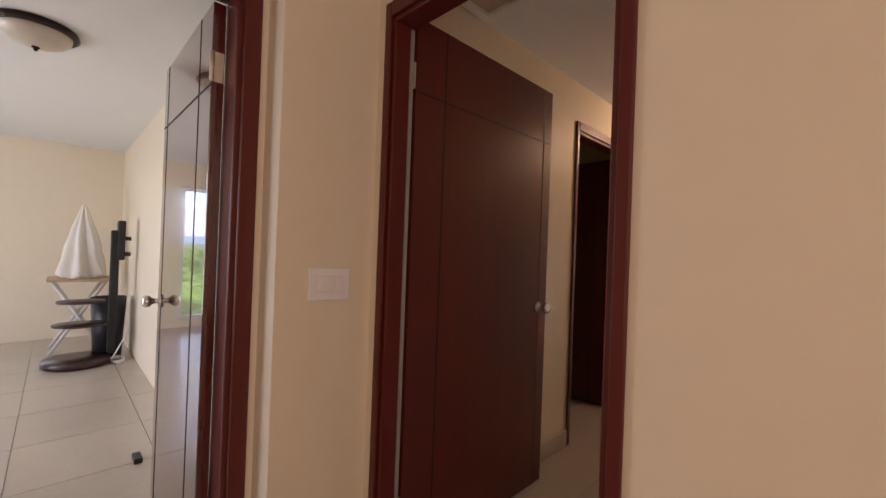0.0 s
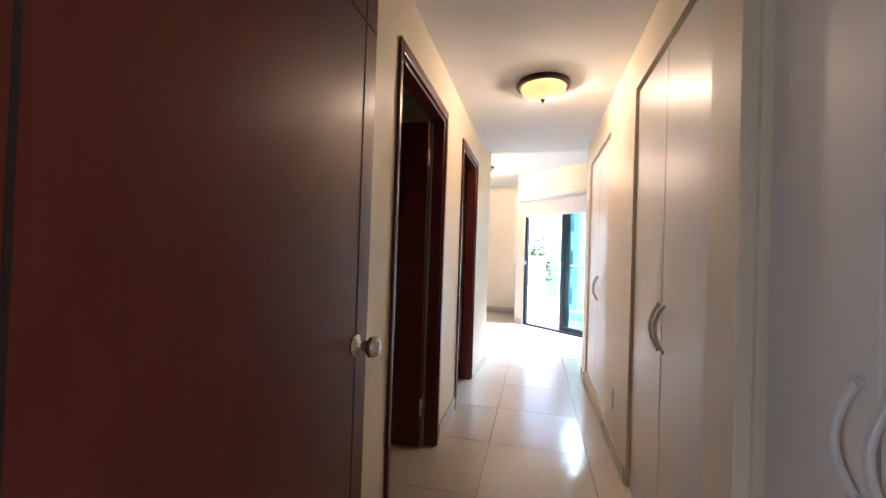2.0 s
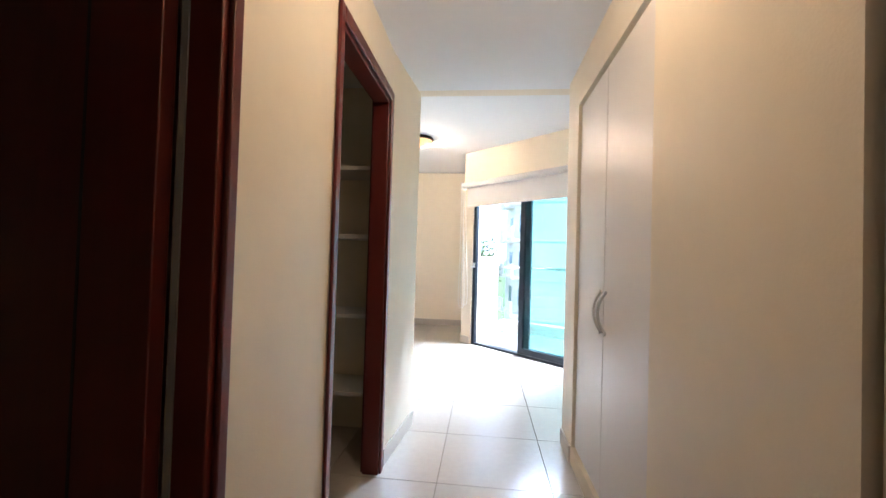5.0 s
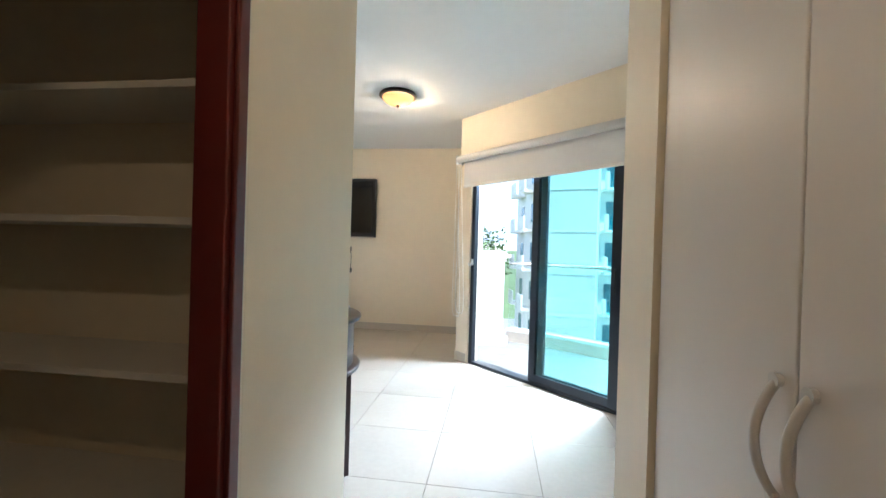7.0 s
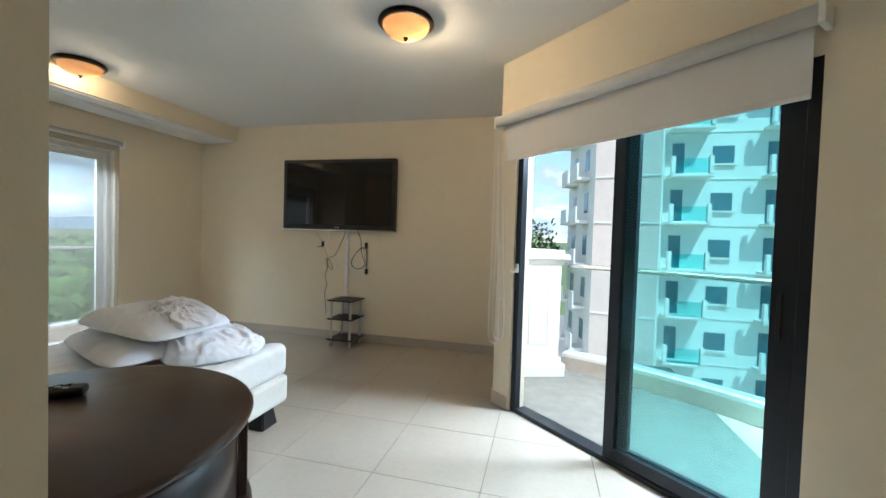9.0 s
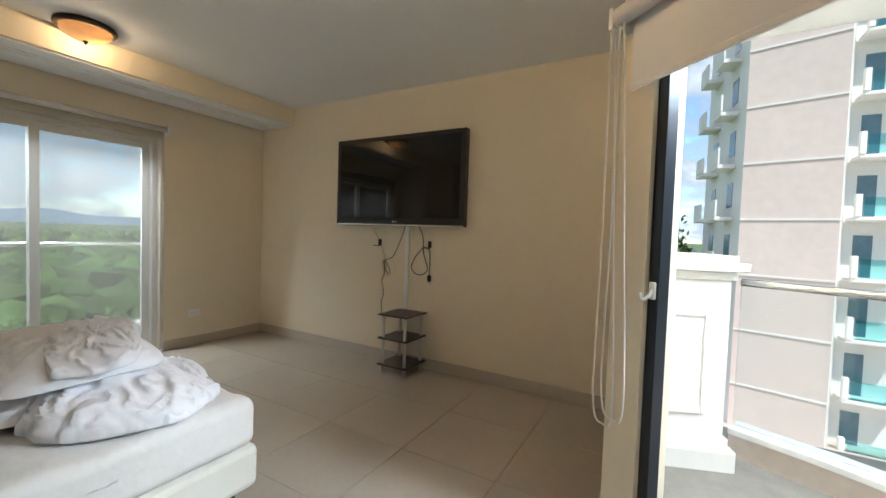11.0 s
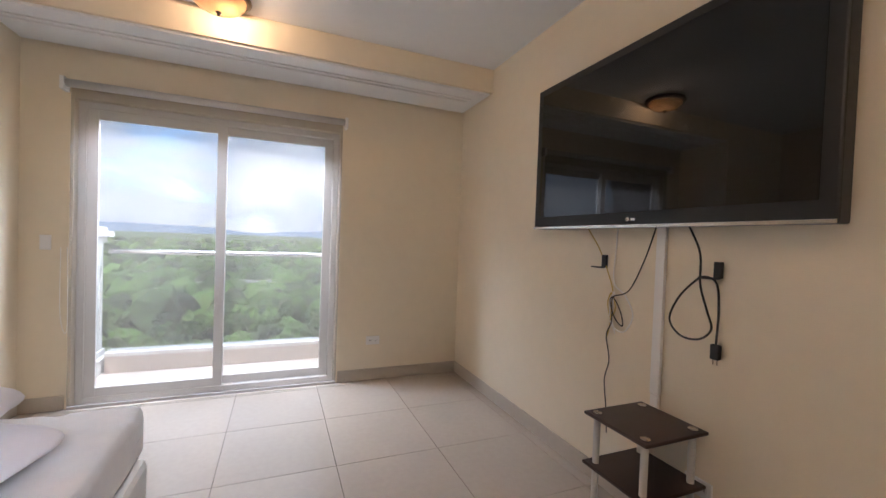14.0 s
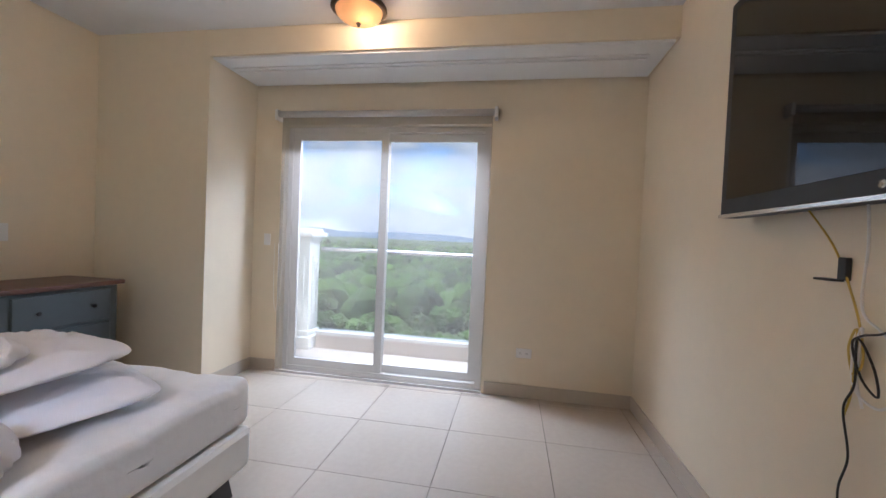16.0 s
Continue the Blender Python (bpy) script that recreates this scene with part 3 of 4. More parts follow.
for j in range(NZS):
    for i in range(NYS):
        bm.faces.new((grid[j][i], grid[j][i + 1], grid[j + 1][i + 1], grid[j + 1][i])).smooth = True
part("screen", bm, SHEER, rb, "see-through beige screen cloth")
part("bottom_bar", box(WX + 0.040, WX + 0.058, 5.98, 7.76, 0.012, 0.036, 0.004), BLINDTUBE, rb)
part("chain", tube(smooth_line([(WX + 0.03, 5.93, 1.12), (WX + 0.03, 5.93, 0.7), (WX + 0.03, 5.95, 0.55), (WX + 0.03, 5.97, 0.6), (WX + 0.03, 5.965, 1.12)]), 0.0025, 6), CHAIN, rb)


def plate(name, m, w, h, label, cat, outlet=False, keys=0):
    """A wall plate; local x along the wall, y out of it."""
    p = thing(name, m.translation, label, cat)
    part("plate", box(-w / 2, w / 2, 0.0, 0.009, -h / 2, h / 2, 0.003, m), WHITEPL, p)
    if outlet:
        for x in (-0.024, 0.024):
            part("socket", box(x - 0.017, x + 0.017, 0.0091, 0.0115, -0.014, 0.014, 0.002, m), WHITEPL, p)
            for dx in (-0.006, 0.006):
                part("slot", box(x + dx - 0.0014, x + dx + 0.0014, 0.0112, 0.0119, -0.006, 0.006, 0, m), GROOVE, p)
    for k in range(keys):
        x = (k - (keys - 1) / 2) * 0.034
        part("rocker", box(x - 0.0135, x + 0.0135, 0.0091, 0.013, -0.028, 0.028, 0.003, m), WHITEPL, p)
    return p


FACE_E = Matrix.Rotation(-math.pi / 2, 4, "Z")   # faces +x
FACE_W = Matrix.Rotation(math.pi / 2, 4, "Z")    # faces -x
FACE_S = Matrix.Rotation(math.pi, 4, "Z")        # faces -y
plate("screen_control", Matrix.Translation((WX, 5.84, 1.15)) @ FACE_E, 0.06, 0.10, "small white wall control beside the window", "switch")
plate("wall_outlet", Matrix.Translation((WX, 8.08, 0.35)) @ FACE_E, 0.12, 0.075, "white double wall outlet below the window corner", "outlet", True)
plate("wall_outlet", Matrix.Translation((-1.80, NY, 0.30)) @ FACE_S, 0.115, 0.07, "white wall outlet behind the glass stand", "outlet", True)
plate("wall_outlet", Matrix.Translation((RX, 2.93, 0.33)) @ FACE_W, 0.07, 0.115, "white wall outlet between the closets", "outlet")
plate("light_switch", Matrix.Translation((LX, 0.048, 1.105)) @ FACE_E, 0.155, 0.112, "white three-key light switch on the hall wall", "switch", keys=3)
plate("light_switch", Matrix.Translation((-3.05, SY, 1.14)), 0.12, 0.115, "white two-key light switch above the dresser", "switch", keys=2)

# ---- television wall ----
tv = thing("television", (-2.115, 8.85, 1.78), "large black flat television mounted on the wall", "television")
part("body", box(-2.864, -1.367, 8.79, 8.86, 1.353, 2.218, 0.008), BLACKPL, tv)
part("screen", box(-2.815, -1.416, 8.7865, 8.7895, 1.425, 2.175), SCREEN, tv, "glossy black screen")
part("lower_edge", box(-2.862, -1.369, 8.782, 8.789, 1.352, 1.366, 0.002), CHROME, tv, "thin silver lower edge")
part("emblem", lathe([(0, 0.0015), (0.011, 0.001), (0.011, 0), (0, 0)], 18), CHROME, tv)
bpy.data.objects["emblem"].matrix_basis = Matrix.Translation((-2.13, 8.789, 1.39)) @ Matrix.Rotation(math.pi / 2, 4, "X")
bpy.data.objects["emblem"].matrix_parent_inverse = tv.matrix_basis.inverted()
part("emblem_bar", box(-2.112, -2.085, 8.7885, 8.7898, 1.384, 1.396), CHROME, tv)
part("wall_mount", box(-2.35, -1.88, 8.86, NY - 0.001, 1.55, 2.0, 0.004), BLACKPL, tv)

ch = thing("cable_channel", (-2.01, NY, 0.6), "white plastic cable channel below the television", "cable channel")
part("channel", box(-2.035, -1.99, NY - 0.02, NY - 0.001, 0.60, 1.36, 0.003), WHITEPL, ch)
part("channel", box(-2.033, -1.992, NY - 0.018, NY - 0.001, 0.40, 0.597, 0.003), WHITEPL, ch)


def bracket_hook(x, z):
    h = thing("wall_bracket", (x, NY, z), "small black metal speaker bracket on the wall", "bracket", "brackets under the television")
    part("plate", box(x - 0.016, x + 0.016, NY - 0.016, NY - 0.001, z - 0.03, z + 0.035, 0.003), BLACKPL, h)
    part("arm", box(x - 0.055, x + 0.014, NY - 0.05, NY - 0.016, z - 0.034, z - 0.027, 0.002), BLACKPL, h)


bracket_hook(-2.35, 1.18)
bracket_hook(-1.76, 1.18)


def cable(name, pts, r, material, label):
    tagged(mesh_ob(name, tube(smooth_line(pts), r, 8), material), label, "cable")


Y = NY - 0.015
cable("cable", [(-2.44, 8.83, 1.37), (-2.38, Y, 1.24), (-2.30, Y, 1.09), (-2.27, Y, 1.00), (-2.25, Y - .01, 0.94), (-2.29, Y, 0.90), (-2.31, Y, 0.97), (-2.285, Y, 1.02), (-2.29, Y, 0.86), (-2.31, Y, 0.78)], 0.003, YELLOW, "thin yellow network cable hanging on the wall")
cable("cable", [(-2.22, 8.83, 1.37), (-2.27, Y, 1.25), (-2.275, Y, 1.08), (-2.20, Y, 1.02), (-2.15, Y, 0.93), (-2.20, Y, 0.84), (-2.28, Y, 0.86), (-2.295, Y, 0.95), (-2.27, Y, 1.03), (-2.28, Y, 0.90), (-2.255, Y, 0.82)], 0.0035, CHAIN, "thin white coaxial cable looped on the wall")
cable("cable", [(-2.0, 8.83, 1.37), (-2.09, Y - .01, 1.20), (-2.17, Y - .01, 1.05), (-2.26, Y - .01, 1.01), (-2.285, Y - .01, 0.98), (-2.25, Y - .01, 0.90), (-2.20, Y - .01, 0.87), (-2.215, Y - .012, 0.94), (-2.27, Y - .01, 1.0), (-2.27, Y - .01, 0.88), (-2.30, Y - .01, 0.80), (-2.275, Y - .01, 0.68), (-2.30, Y - .01, 0.57), (-2.29, Y, 0.42), (-2.28, Y, 0.30)], 0.003, BLACKPL, "black cable knotted and hanging behind the stand")
cable("cable", [(-1.86, 8.83, 1.37), (-1.82, Y - .02, 1.25), (-1.805, Y - .03, 1.12), (-1.78, Y - .02, 1.02), (-1.76, Y - .02, 0.95), (-1.81, Y - .02, 0.90), (-1.89, Y - .02, 0.90), (-1.94, Y - .02, 0.96), (-1.90, Y - .02, 1.06), (-1.82, Y - .03, 1.14), (-1.775, Y - .04, 1.155), (-1.74, Y - .03, 1.13), (-1.735, Y - .02, 1.03), (-1.745, Y - .01, 0.89)], 0.0042, BLACKPL, "thick black power cord hung over a bracket")
pl = thing("power_plug", (-1.745, Y - 0.01, 0.86), "black power plug on a hanging cord", "plug")
part("plug_body", box(-1.762, -1.728, Y - 0.022, Y + 0.003, 0.835, 0.895, 0.006), BLACKPL, pl)
for dx in (-0.008, 0.008):
    part("pin", box(-1.745 + dx - 0.001, -1.745 + dx + 0.001, Y - 0.013, Y - 0.006, 0.815, 0.836), CHROME, pl)

gs = thing("glass_stand", (-1.91, 8.7, 0), "three-tier black glass stand with silver tubes", "stand")
for z in (0.545, 0.33, 0.09):
    part("tier", box(-2.075, -1.755, 8.53, 8.87, z - 0.014, z, 0.005), ESPRESSO, gs, "dark glossy tier")
for x in (-2.035, -1.795):
    for y in (8.57, 8.83):
        part("post", tube([(x, y, 0.0), (x, y, 0.548)], 0.014, 14), GREYPL, gs)
        part("cap", lathe([(0, 0.551), (0.018, 0.549), (0.02, 0.5452), (0, 0.5452)], 18, x, y), CHROME, gs)

# ---- bed ----
bed = thing("bed", (-2.01, 5.8, 0), "double bed base with a bare white mattress", "bed")
bx0, bx1, by0, by1 = -2.70, -1.35, 4.84, 6.80
part("base", box(bx0 + 0.01, bx1 - 0.005, by0, by1 + 0.012, 0.14, 0.33, 0.03), BASEM, bed, "cream upholstered box base")
bm = bmesh.new()
bmesh.ops.create_cube(bm, size=1.0)
bmesh.ops.subdivide_edges(bm, edges=bm.edges, cuts=60, use_grid_fill=True)
for v in bm.verts:
    p = v.co * 2
    q = Vector([math.copysign(abs(c) ** 1.0, c) for c in p])
    mx = Vector((q.x * (bx1 - bx0) / 2, q.y * (by1 - by0) / 2, q.z * 0.11))
    r = 0.05
    core = Vector((max(min(mx.x, (bx1 - bx0) / 2 - r), -(bx1 - bx0) / 2 + r), max(min(mx.y, (by1 - by0) / 2 - r), -(by1 - by0) / 2 + r), max(min(mx.z, 0.11 - r), -0.11 + r)))
    d = mx - core
    co = core + (d.normalized() * r if d.length > 1e-6 else Vector())
    n = noise.noise(co * 5.0) * 0.009 - 0.014 * (1 - abs(noise.noise(Vector((co.x * 4.0, co.y * 6.5, 0))))) ** 12
    v.co = co + Vector((0, 0, n if co.z > 0 else 0)) + Vector(((bx0 + bx1) / 2, (by0 + by1) / 2, 0.442))
for f in bm.faces:
    f.smooth = True
part("mattress", bm, MATTR, bed, "bare white quilted mattress")
for x in (bx0 + 0.12, bx1 - 0.12):
    for y in (by0 + 0.2, by1 - 0.12):
        lg = bmesh.new()
        bmesh.ops.create_cone(lg, cap_ends=True, segments=4, radius1=0.105, radius2=0.075, depth=0.14, matrix=Matrix.Translation((x, y, 0.07)) @ Matrix.Rotation(math.pi / 4, 4, "Z"))
        bmesh.ops.bevel(lg, geom=lg.edges[:], offset=0.008, segments=2, affect="EDGES")
        part("bed_riser", lg, BIN, bed, "black plastic bed riser")


def soft(name, m, a, b, c, seed, label, category="pillow", wrinkle=0.010, full=0.5, round_=2.6, folds=1.0):
    """A soft heap of cloth: rounded plan, plump profile, warped creases."""
    bm = bmesh.new()
    N, K = 110, 26
    sides = {}
    for s in (1, -1):
        rings = []
        for j in range(K + 1):
            q = j / K
            if s < 0 and j == K:
                rings.append(sides["rim"])
                continue
            row = []
            for i in range(N if j else 1):
                th = 2 * math.pi * i / N
                cx, sy = math.cos(th), math.sin(th)
                lim = (abs(cx) ** round_ + abs(sy) ** round_) ** (-1 / round_)
                lim *= 1 + 0.05 * noise.noise(Vector((cx * 1.7 + seed, sy * 1.7, seed)))
                rr = math.sin(q * math.pi / 2) * lim
                x, y = a * rr * cx, b * rr * sy
                p = Vector((x * 4.5 + seed, y * 4.5, seed * 1.7))
                warp = Vector((noise.noise(p), noise.noise(p + Vector((7.3, 1.1, 0))), 0)) * 1.1
                r1 = 1 - abs(noise.noise((p + warp) * 1.5))
                r2 = 1 - abs(noise.noise((p + warp * 1.6) * 3.4 + Vector((3, 5, 1))))
                w = wrinkle * (1.6 * noise.noise(p * 0.6) + folds * (2.4 * r1 ** 10 + 1.5 * r2 ** 9 - 0.8))
                h = math.cos(q * math.pi / 2) ** full
                z = c * h * (1.0 if s > 0 else -0.4) + w * (0.25 + 0.75 * h ** 0.5) * (1 if s > 0 else 0.25)
                row.append(bm.verts.new((x + 0.4 * w, y - 0.4 * w, z)))
            rings.append(row)
        sides["rim"] = rings[-1]
        for r0, r1_ in zip(rings, rings[1:]):
            for i in range(N):
                f = [r0[i % len(r0)], r1_[i], r1_[(i + 1) % N], r0[(i + 1) % len(r0)]]
                f = list(dict.fromkeys(f))
                bm.faces.new(f if s > 0 else f[::-1]).smooth = True
    bmesh.ops.transform(bm, matrix=m, verts=bm.verts)
    return tagged(mesh_ob(name, bm, CLOTH), label, category, "linen piled on the bed")


soft("pillow", pose(-2.06, 6.32, 0.60, 0, 1, -20), 0.40, 0.29, 0.11, 1.3, "white pillow lying flat on the bare mattress", "pillow", 0.008, 1.2, 7.0, 0.55)
soft("pillow", pose(-1.96, 6.34, 0.735, 2, 3, -6), 0.37, 0.26, 0.10, 4.1, "puffy white pillow on top of another pillow", "pillow", 0.009, 1.2, 6.0, 0.7)
soft("crumpled_sheet", pose(-1.68, 6.44, 0.585, 0, 2, -25), 0.30, 0.28, 0.12, 7.7, "crumpled white cotton sheet beside the pillows", "sheet", 0.014, 0.8, 3.0, 1.1)
soft("crumpled_sheet", pose(-1.58, 6.50, 0.575, 0, 2, 35), 0.20, 0.20, 0.06, 2.7, "low crumpled white sheet corner on the mattress", "sheet", 0.013, 0.9, 3.4, 1.1)
soft("folded_sheet", pose(-1.80, 6.38, 0.785, 3, 8, -22), 0.25, 0.15, 0.06, 9.2, "crumpled white folded sheet on top of the pillows", "sheet", 0.011, 0.7, 3.4, 1.2)

# ---- half-round console table ----
TX, TY, R, TZ = -0.65, 4.98, 0.39, 0.90
tb = thing("console_table", (TX, TY, 0), "half-round espresso wood console table with open tiers", "table")


def half_round(profile):
    """A turned shape cut flat along the wall behind it."""
    bm = lathe(profile, 72, TX, TY)
    r = bmesh.ops.bisect_plane(bm, geom=bm.verts[:] + bm.edges[:] + bm.faces[:], plane_co=(0, SY + 0.015, 0), plane_no=(0, -1, 0), clear_outer=True)
    bmesh.ops.contextual_create(bm, geom=[g for g in r["geom_cut"] if isinstance(g, bmesh.types.BMEdge)])
    return bm


part("tabletop", half_round([(0, TZ), (R - 0.012, TZ), (R - 0.003, TZ - 0.004), (R, TZ - 0.012), (R - 0.004, TZ - 0.022), (R - 0.02, TZ - 0.026), (0, TZ - 0.026)]), ESPRESSO, tb)
part("drawer_drum", half_round([(0, TZ - 0.027), (R - 0.035, TZ - 0.027), (R - 0.035, 0.66), (0, 0.66)]), ESPRESSO, tb)
part("tier", half_round([(0, 0.659), (R - 0.012, 0.659), (R, 0.649), (R - 0.004, 0.637), (0, 0.635)]), ESPRESSO, tb)
part("tier", half_round([(0, 0.27), (R - 0.07, 0.27), (R - 0.062, 0.258), (R - 0.07, 0.246), (0, 0.246)]), ESPRESSO, tb)
for a in (-18, 42, 98, 154, 198):
    m = Matrix.Translation((TX, TY, 0)) @ Matrix.Rotation(radians(a), 4, "Z")
    part("leg", box(R - 0.058, R - 0.020, -0.020, 0.020, 0.0, 0.634, 0.004, m), ESPRESSO, tb)
    part("leg_block", box(R - 0.034, R - 0.012, -0.022, 0.022, 0.661, TZ - 0.028, 0.003, m), ESPRESSO, tb)
rm = thing("remote_control", (-0.82, 5.06, TZ), "black television remote control on the console table", "remote control")
M = Matrix.Translation((-0.82, 5.06, TZ + 0.001)) @ Matrix.Rotation(radians(38), 4, "Z")
part("body", box(-0.10, 0.10, -0.022, 0.022, 0.0, 0.022, 0.007, M), BLACKPL, rm)
for i in range(9):
    for j in range(3):
        part("key", box(-0.085 + i * 0.018, -0.075 + i * 0.018, -0.014 + j * 0.011, -0.007 + j * 0.011, 0.0218, 0.0238, 0, M), GREYPL if (i + j) % 4 == 0 else GROOVE, rm)

# ---- dresser ----
dr = thing("dresser", (-3.05, 5.0, 0), "blue-grey painted dresser with a brown wooden top", "dresser")
dx0, dx1, dy0, dy1 = -3.44, -2.76, SY + 0.015, 5.20
part("top", box(dx0 - 0.03, dx1 + 0.03, dy0, dy1 + 0.03, 0.80, 0.83, 0.008), BROWNW, dr, "brown wooden top")
part("carcass", box(dx0, dx1, dy0, dy1, 0.30, 0.80, 0.012), TEAL, dr)
for z0, z1 in ((0.57, 0.775), (0.345, 0.55)):
    d = part("drawer_front", box(dx0 + 0.06, dx1 - 0.06, dy1 - 0.004, dy1 + 0.014, z0, z1, 0.006), TEAL, dr)
    for x in ((dx0 + 0.18), (dx1 - 0.18)):
        kb = lathe([(0, 0.026), (0.012, 0.024), (0.014, 0.016), (0.006, 0.010), (0.006, 0), (0, 0)], 16)
        bmesh.ops.transform(kb, matrix=Matrix.Translation((x, dy1 + 0.013, (z0 + z1) / 2)) @ Matrix.Rotation(-math.pi / 2, 4, "X"), verts=kb.verts)
        part("knob", kb, BLACKPL, d)
for x, s in ((dx0 + 0.03, -1), (dx1 - 0.03, 1)):
    for y in (dy0 + 0.03, dy1 - 0.02):
        pts = smooth_line([(x, y, 0.34), (x + 0.012 * s, y, 0.22), (x - 0.004 * s, y, 0.10), (x + 0.018 * s, y, 0.0)])
        part("leg", tube(pts, 0.022, 10), TEAL, dr)

# ---- balcony door ----
U = (P1 - P0).normalized()
MB = Matrix.Translation((P0.x, P0.y, 0)) @ Matrix.Rotation(math.atan2(U.y, U.x), 4, "Z")
bd = thing("door_balcony", (*P0.lerp(P1, 0.5), 0), "dark aluminium sliding balcony door, half open", "sliding door", kind="structure")
for a, b, z0, z1 in ((D0, D0 + 0.05, 0, DTOP), (D1 - 0.05, D1, 0, DTOP), (D0 + 0.05, D1 - 0.05, DTOP - 0.05, DTOP), (D0 + 0.05, D1 - 0.05, 0, 0.028)):
    part("door_frame", box(a, b, 0.02, 0.075 if a == D0 else 0.13, z0, z1, 0.003, MB), ALU, bd)
for s0, y0, nm in ((0.985, 0.03, "sliding_panel"), (1.035, 0.085, "fixed_panel")):
    s1 = D1 - 0.05
    for a, b, z0, z1 in ((s0, s0 + 0.07, 0.03, DTOP - 0.05), (s1 - 0.09, s1, 0.03, DTOP - 0.05), (s0 + 0.07, s1 - 0.09, 0.03, 0.10), (s0 + 0.07, s1 - 0.09, DTOP - 0.12, DTOP - 0.05)):
        part("sash", box(a, b, y0, y0 + 0.035, z0, z1, 0.003, MB), ALU, bd)
    g = part("pane", box(s0 + 0.07, s1 - 0.09, y0 + 0.014, y0 + 0.02, 0.10, DTOP - 0.12, 0, MB), TINT if nm == "sliding_panel" else GLASS, bd, "blue-green tinted glass")
    g.visible_shadow = False
part("latch", box(D1 - 0.115, D1 - 0.095, 0.018, 0.03, 0.92, 1.12, 0.004, MB), BLACKPL, bd)
hk = tube(smooth_line([MB @ Vector((D0 + 0.03, 0.012, 1.10)), MB @ Vector((D0 + 0.03, -0.005, 1.075)), MB @ Vector((D0 + 0.02, -0.025, 1.06)), MB @ Vector((D0 + 0.01, -0.03, 1.085))]), 0.006)
part("hook", hk, WHITEPL, bd, "white plastic hook")
part("hook_plate", box(D0 + 0.012, D0 + 0.044, 0.008, 0.02, 1.06, 1.13, 0.006, MB), WHITEPL, bd)

rl = thing("roller_blind", (*P0.lerp(P1, 0.5), 2.15), "white roller blind half raised above the balcony door", "roller blind")
part("tube", tube([MB @ Vector((0.05, -0.07, 2.21)), MB @ Vector((1.90, -0.07, 2.21))], 0.038, 18), BLIND, rl)
part("cloth", box(0.10, 1.875, -0.036, -0.033, 1.925, 2.21, 0, MB), BLIND, rl)
part("bottom_bar", box(0.10, 1.875, -0.042, -0.028, 1.90, 1.927, 0.005, MB), BLIND, rl)
for s in (0.04, 1.91):
    part("bracket", box(s - 0.012, s + 0.012, -0.105, -0.001, 2.16, 2.25, 0.004, MB), WHITEPL, rl)
for a, b, z in ((0.01, 0.11, 0.50), (0.06, 0.17, 0.54)):
    pts = [MB @ Vector((a + 0.01, -0.08, 2.20)), MB @ Vector((a, -0.07, 1.3)), MB @ Vector((a - 0.02, -0.06, z + 0.1)), MB @ Vector(((a + b) / 2, -0.06, z)), MB @ Vector((b, -0.06, z + 0.1)), MB @ Vector((b - 0.03, -0.07, 1.3)), MB @ Vector((a + 0.03, -0.08, 2.20))]
    part("chain", tube(smooth_line(pts), 0.004, 6), CHAIN, rl, "white bead chain")

# ---- balconies ----
bm = bmesh.new()
arc = [Vector((-0.2, 9.35)), Vector((0.35, 8.85)), Vector((1.15, 8.45)), Vector((1.95, 7.85)), Vector((2.65, 7.0)), Vector((3.05, 6.0)), Vector((3.1, 4.6))]
arc = [Vector((p.x, p.y)) for p in smooth_line([(p.x, p.y, 0) for p in arc], 6)]
inner = [Vector((-0.2, 9.1)), Vector((-0.15, 8.0)), Vector(P0) + Vector((0.1, 0.12)), Vector(P1) + Vector((0.1, 0.12)), Vector((1.65, 6.0)), Vector((1.65, 4.6))]
poly = [bm.verts.new((p.x, p.y, -0.02)) for p in arc] + [bm.verts.new((p.x, p.y, -0.02)) for p in inner[::-1]]
face = bm.faces.new(poly)
low = bmesh.ops.extrude_face_region(bm, geom=[face])
for v in [g for g in low["geom"] if isinstance(g, bmesh.types.BMVert)]:
    v.co.z = -0.25
bmesh.ops.recalc_face_normals(bm, faces=bm.faces)
setting("balcony_floor", bm, TERRA, "pale tiled curved balcony floor", "balcony")


def ribbon(path, half, z0, z1):
    """An upright strip along a path in plan."""
    bm = bmesh.new()
    L = []
    for i, p in enumerate(path):
        d = (path[min(i + 1, len(path) - 1)] - path[max(i - 1, 0)]).normalized()
        n = Vector((-d.y, d.x)) * half
        L.append([bm.verts.new((*(p + n), z0)), bm.verts.new((*(p - n), z0)), bm.verts.new((*(p - n), z1)), bm.verts.new((*(p + n), z1))])
    for a, b in zip(L, L[1:]):
        for k in range(4):
            bm.faces.new((a[k], a[(k + 1) % 4], b[(k + 1) % 4], b[k]))
    bm.faces.new(L[0])
    bm.faces.new(L[-1][::-1])
    bmesh.ops.recalc_face_normals(bm, faces=bm.faces)
    return bm


def balustrade(path, label):
    b = thing("balustrade", (*path[len(path) // 2], 0), label, "balustrade")
    part("kerb", ribbon(path, 0.07, -0.019, 0.13), TERRA, b, "tile-faced kerb")
    part("coping", ribbon(path, 0.085, 0.131, 0.165), STUCCO, b, "white coping")
    g = part("glass_panel", ribbon(path, 0.005, 0.166, 1.03), GLASS, b)
    g.visible_shadow = False
    part("handrail", tube([(p.x, p.y, 1.055) for p in path], 0.024, 12), CHROME, b, "round steel handrail")
    return b


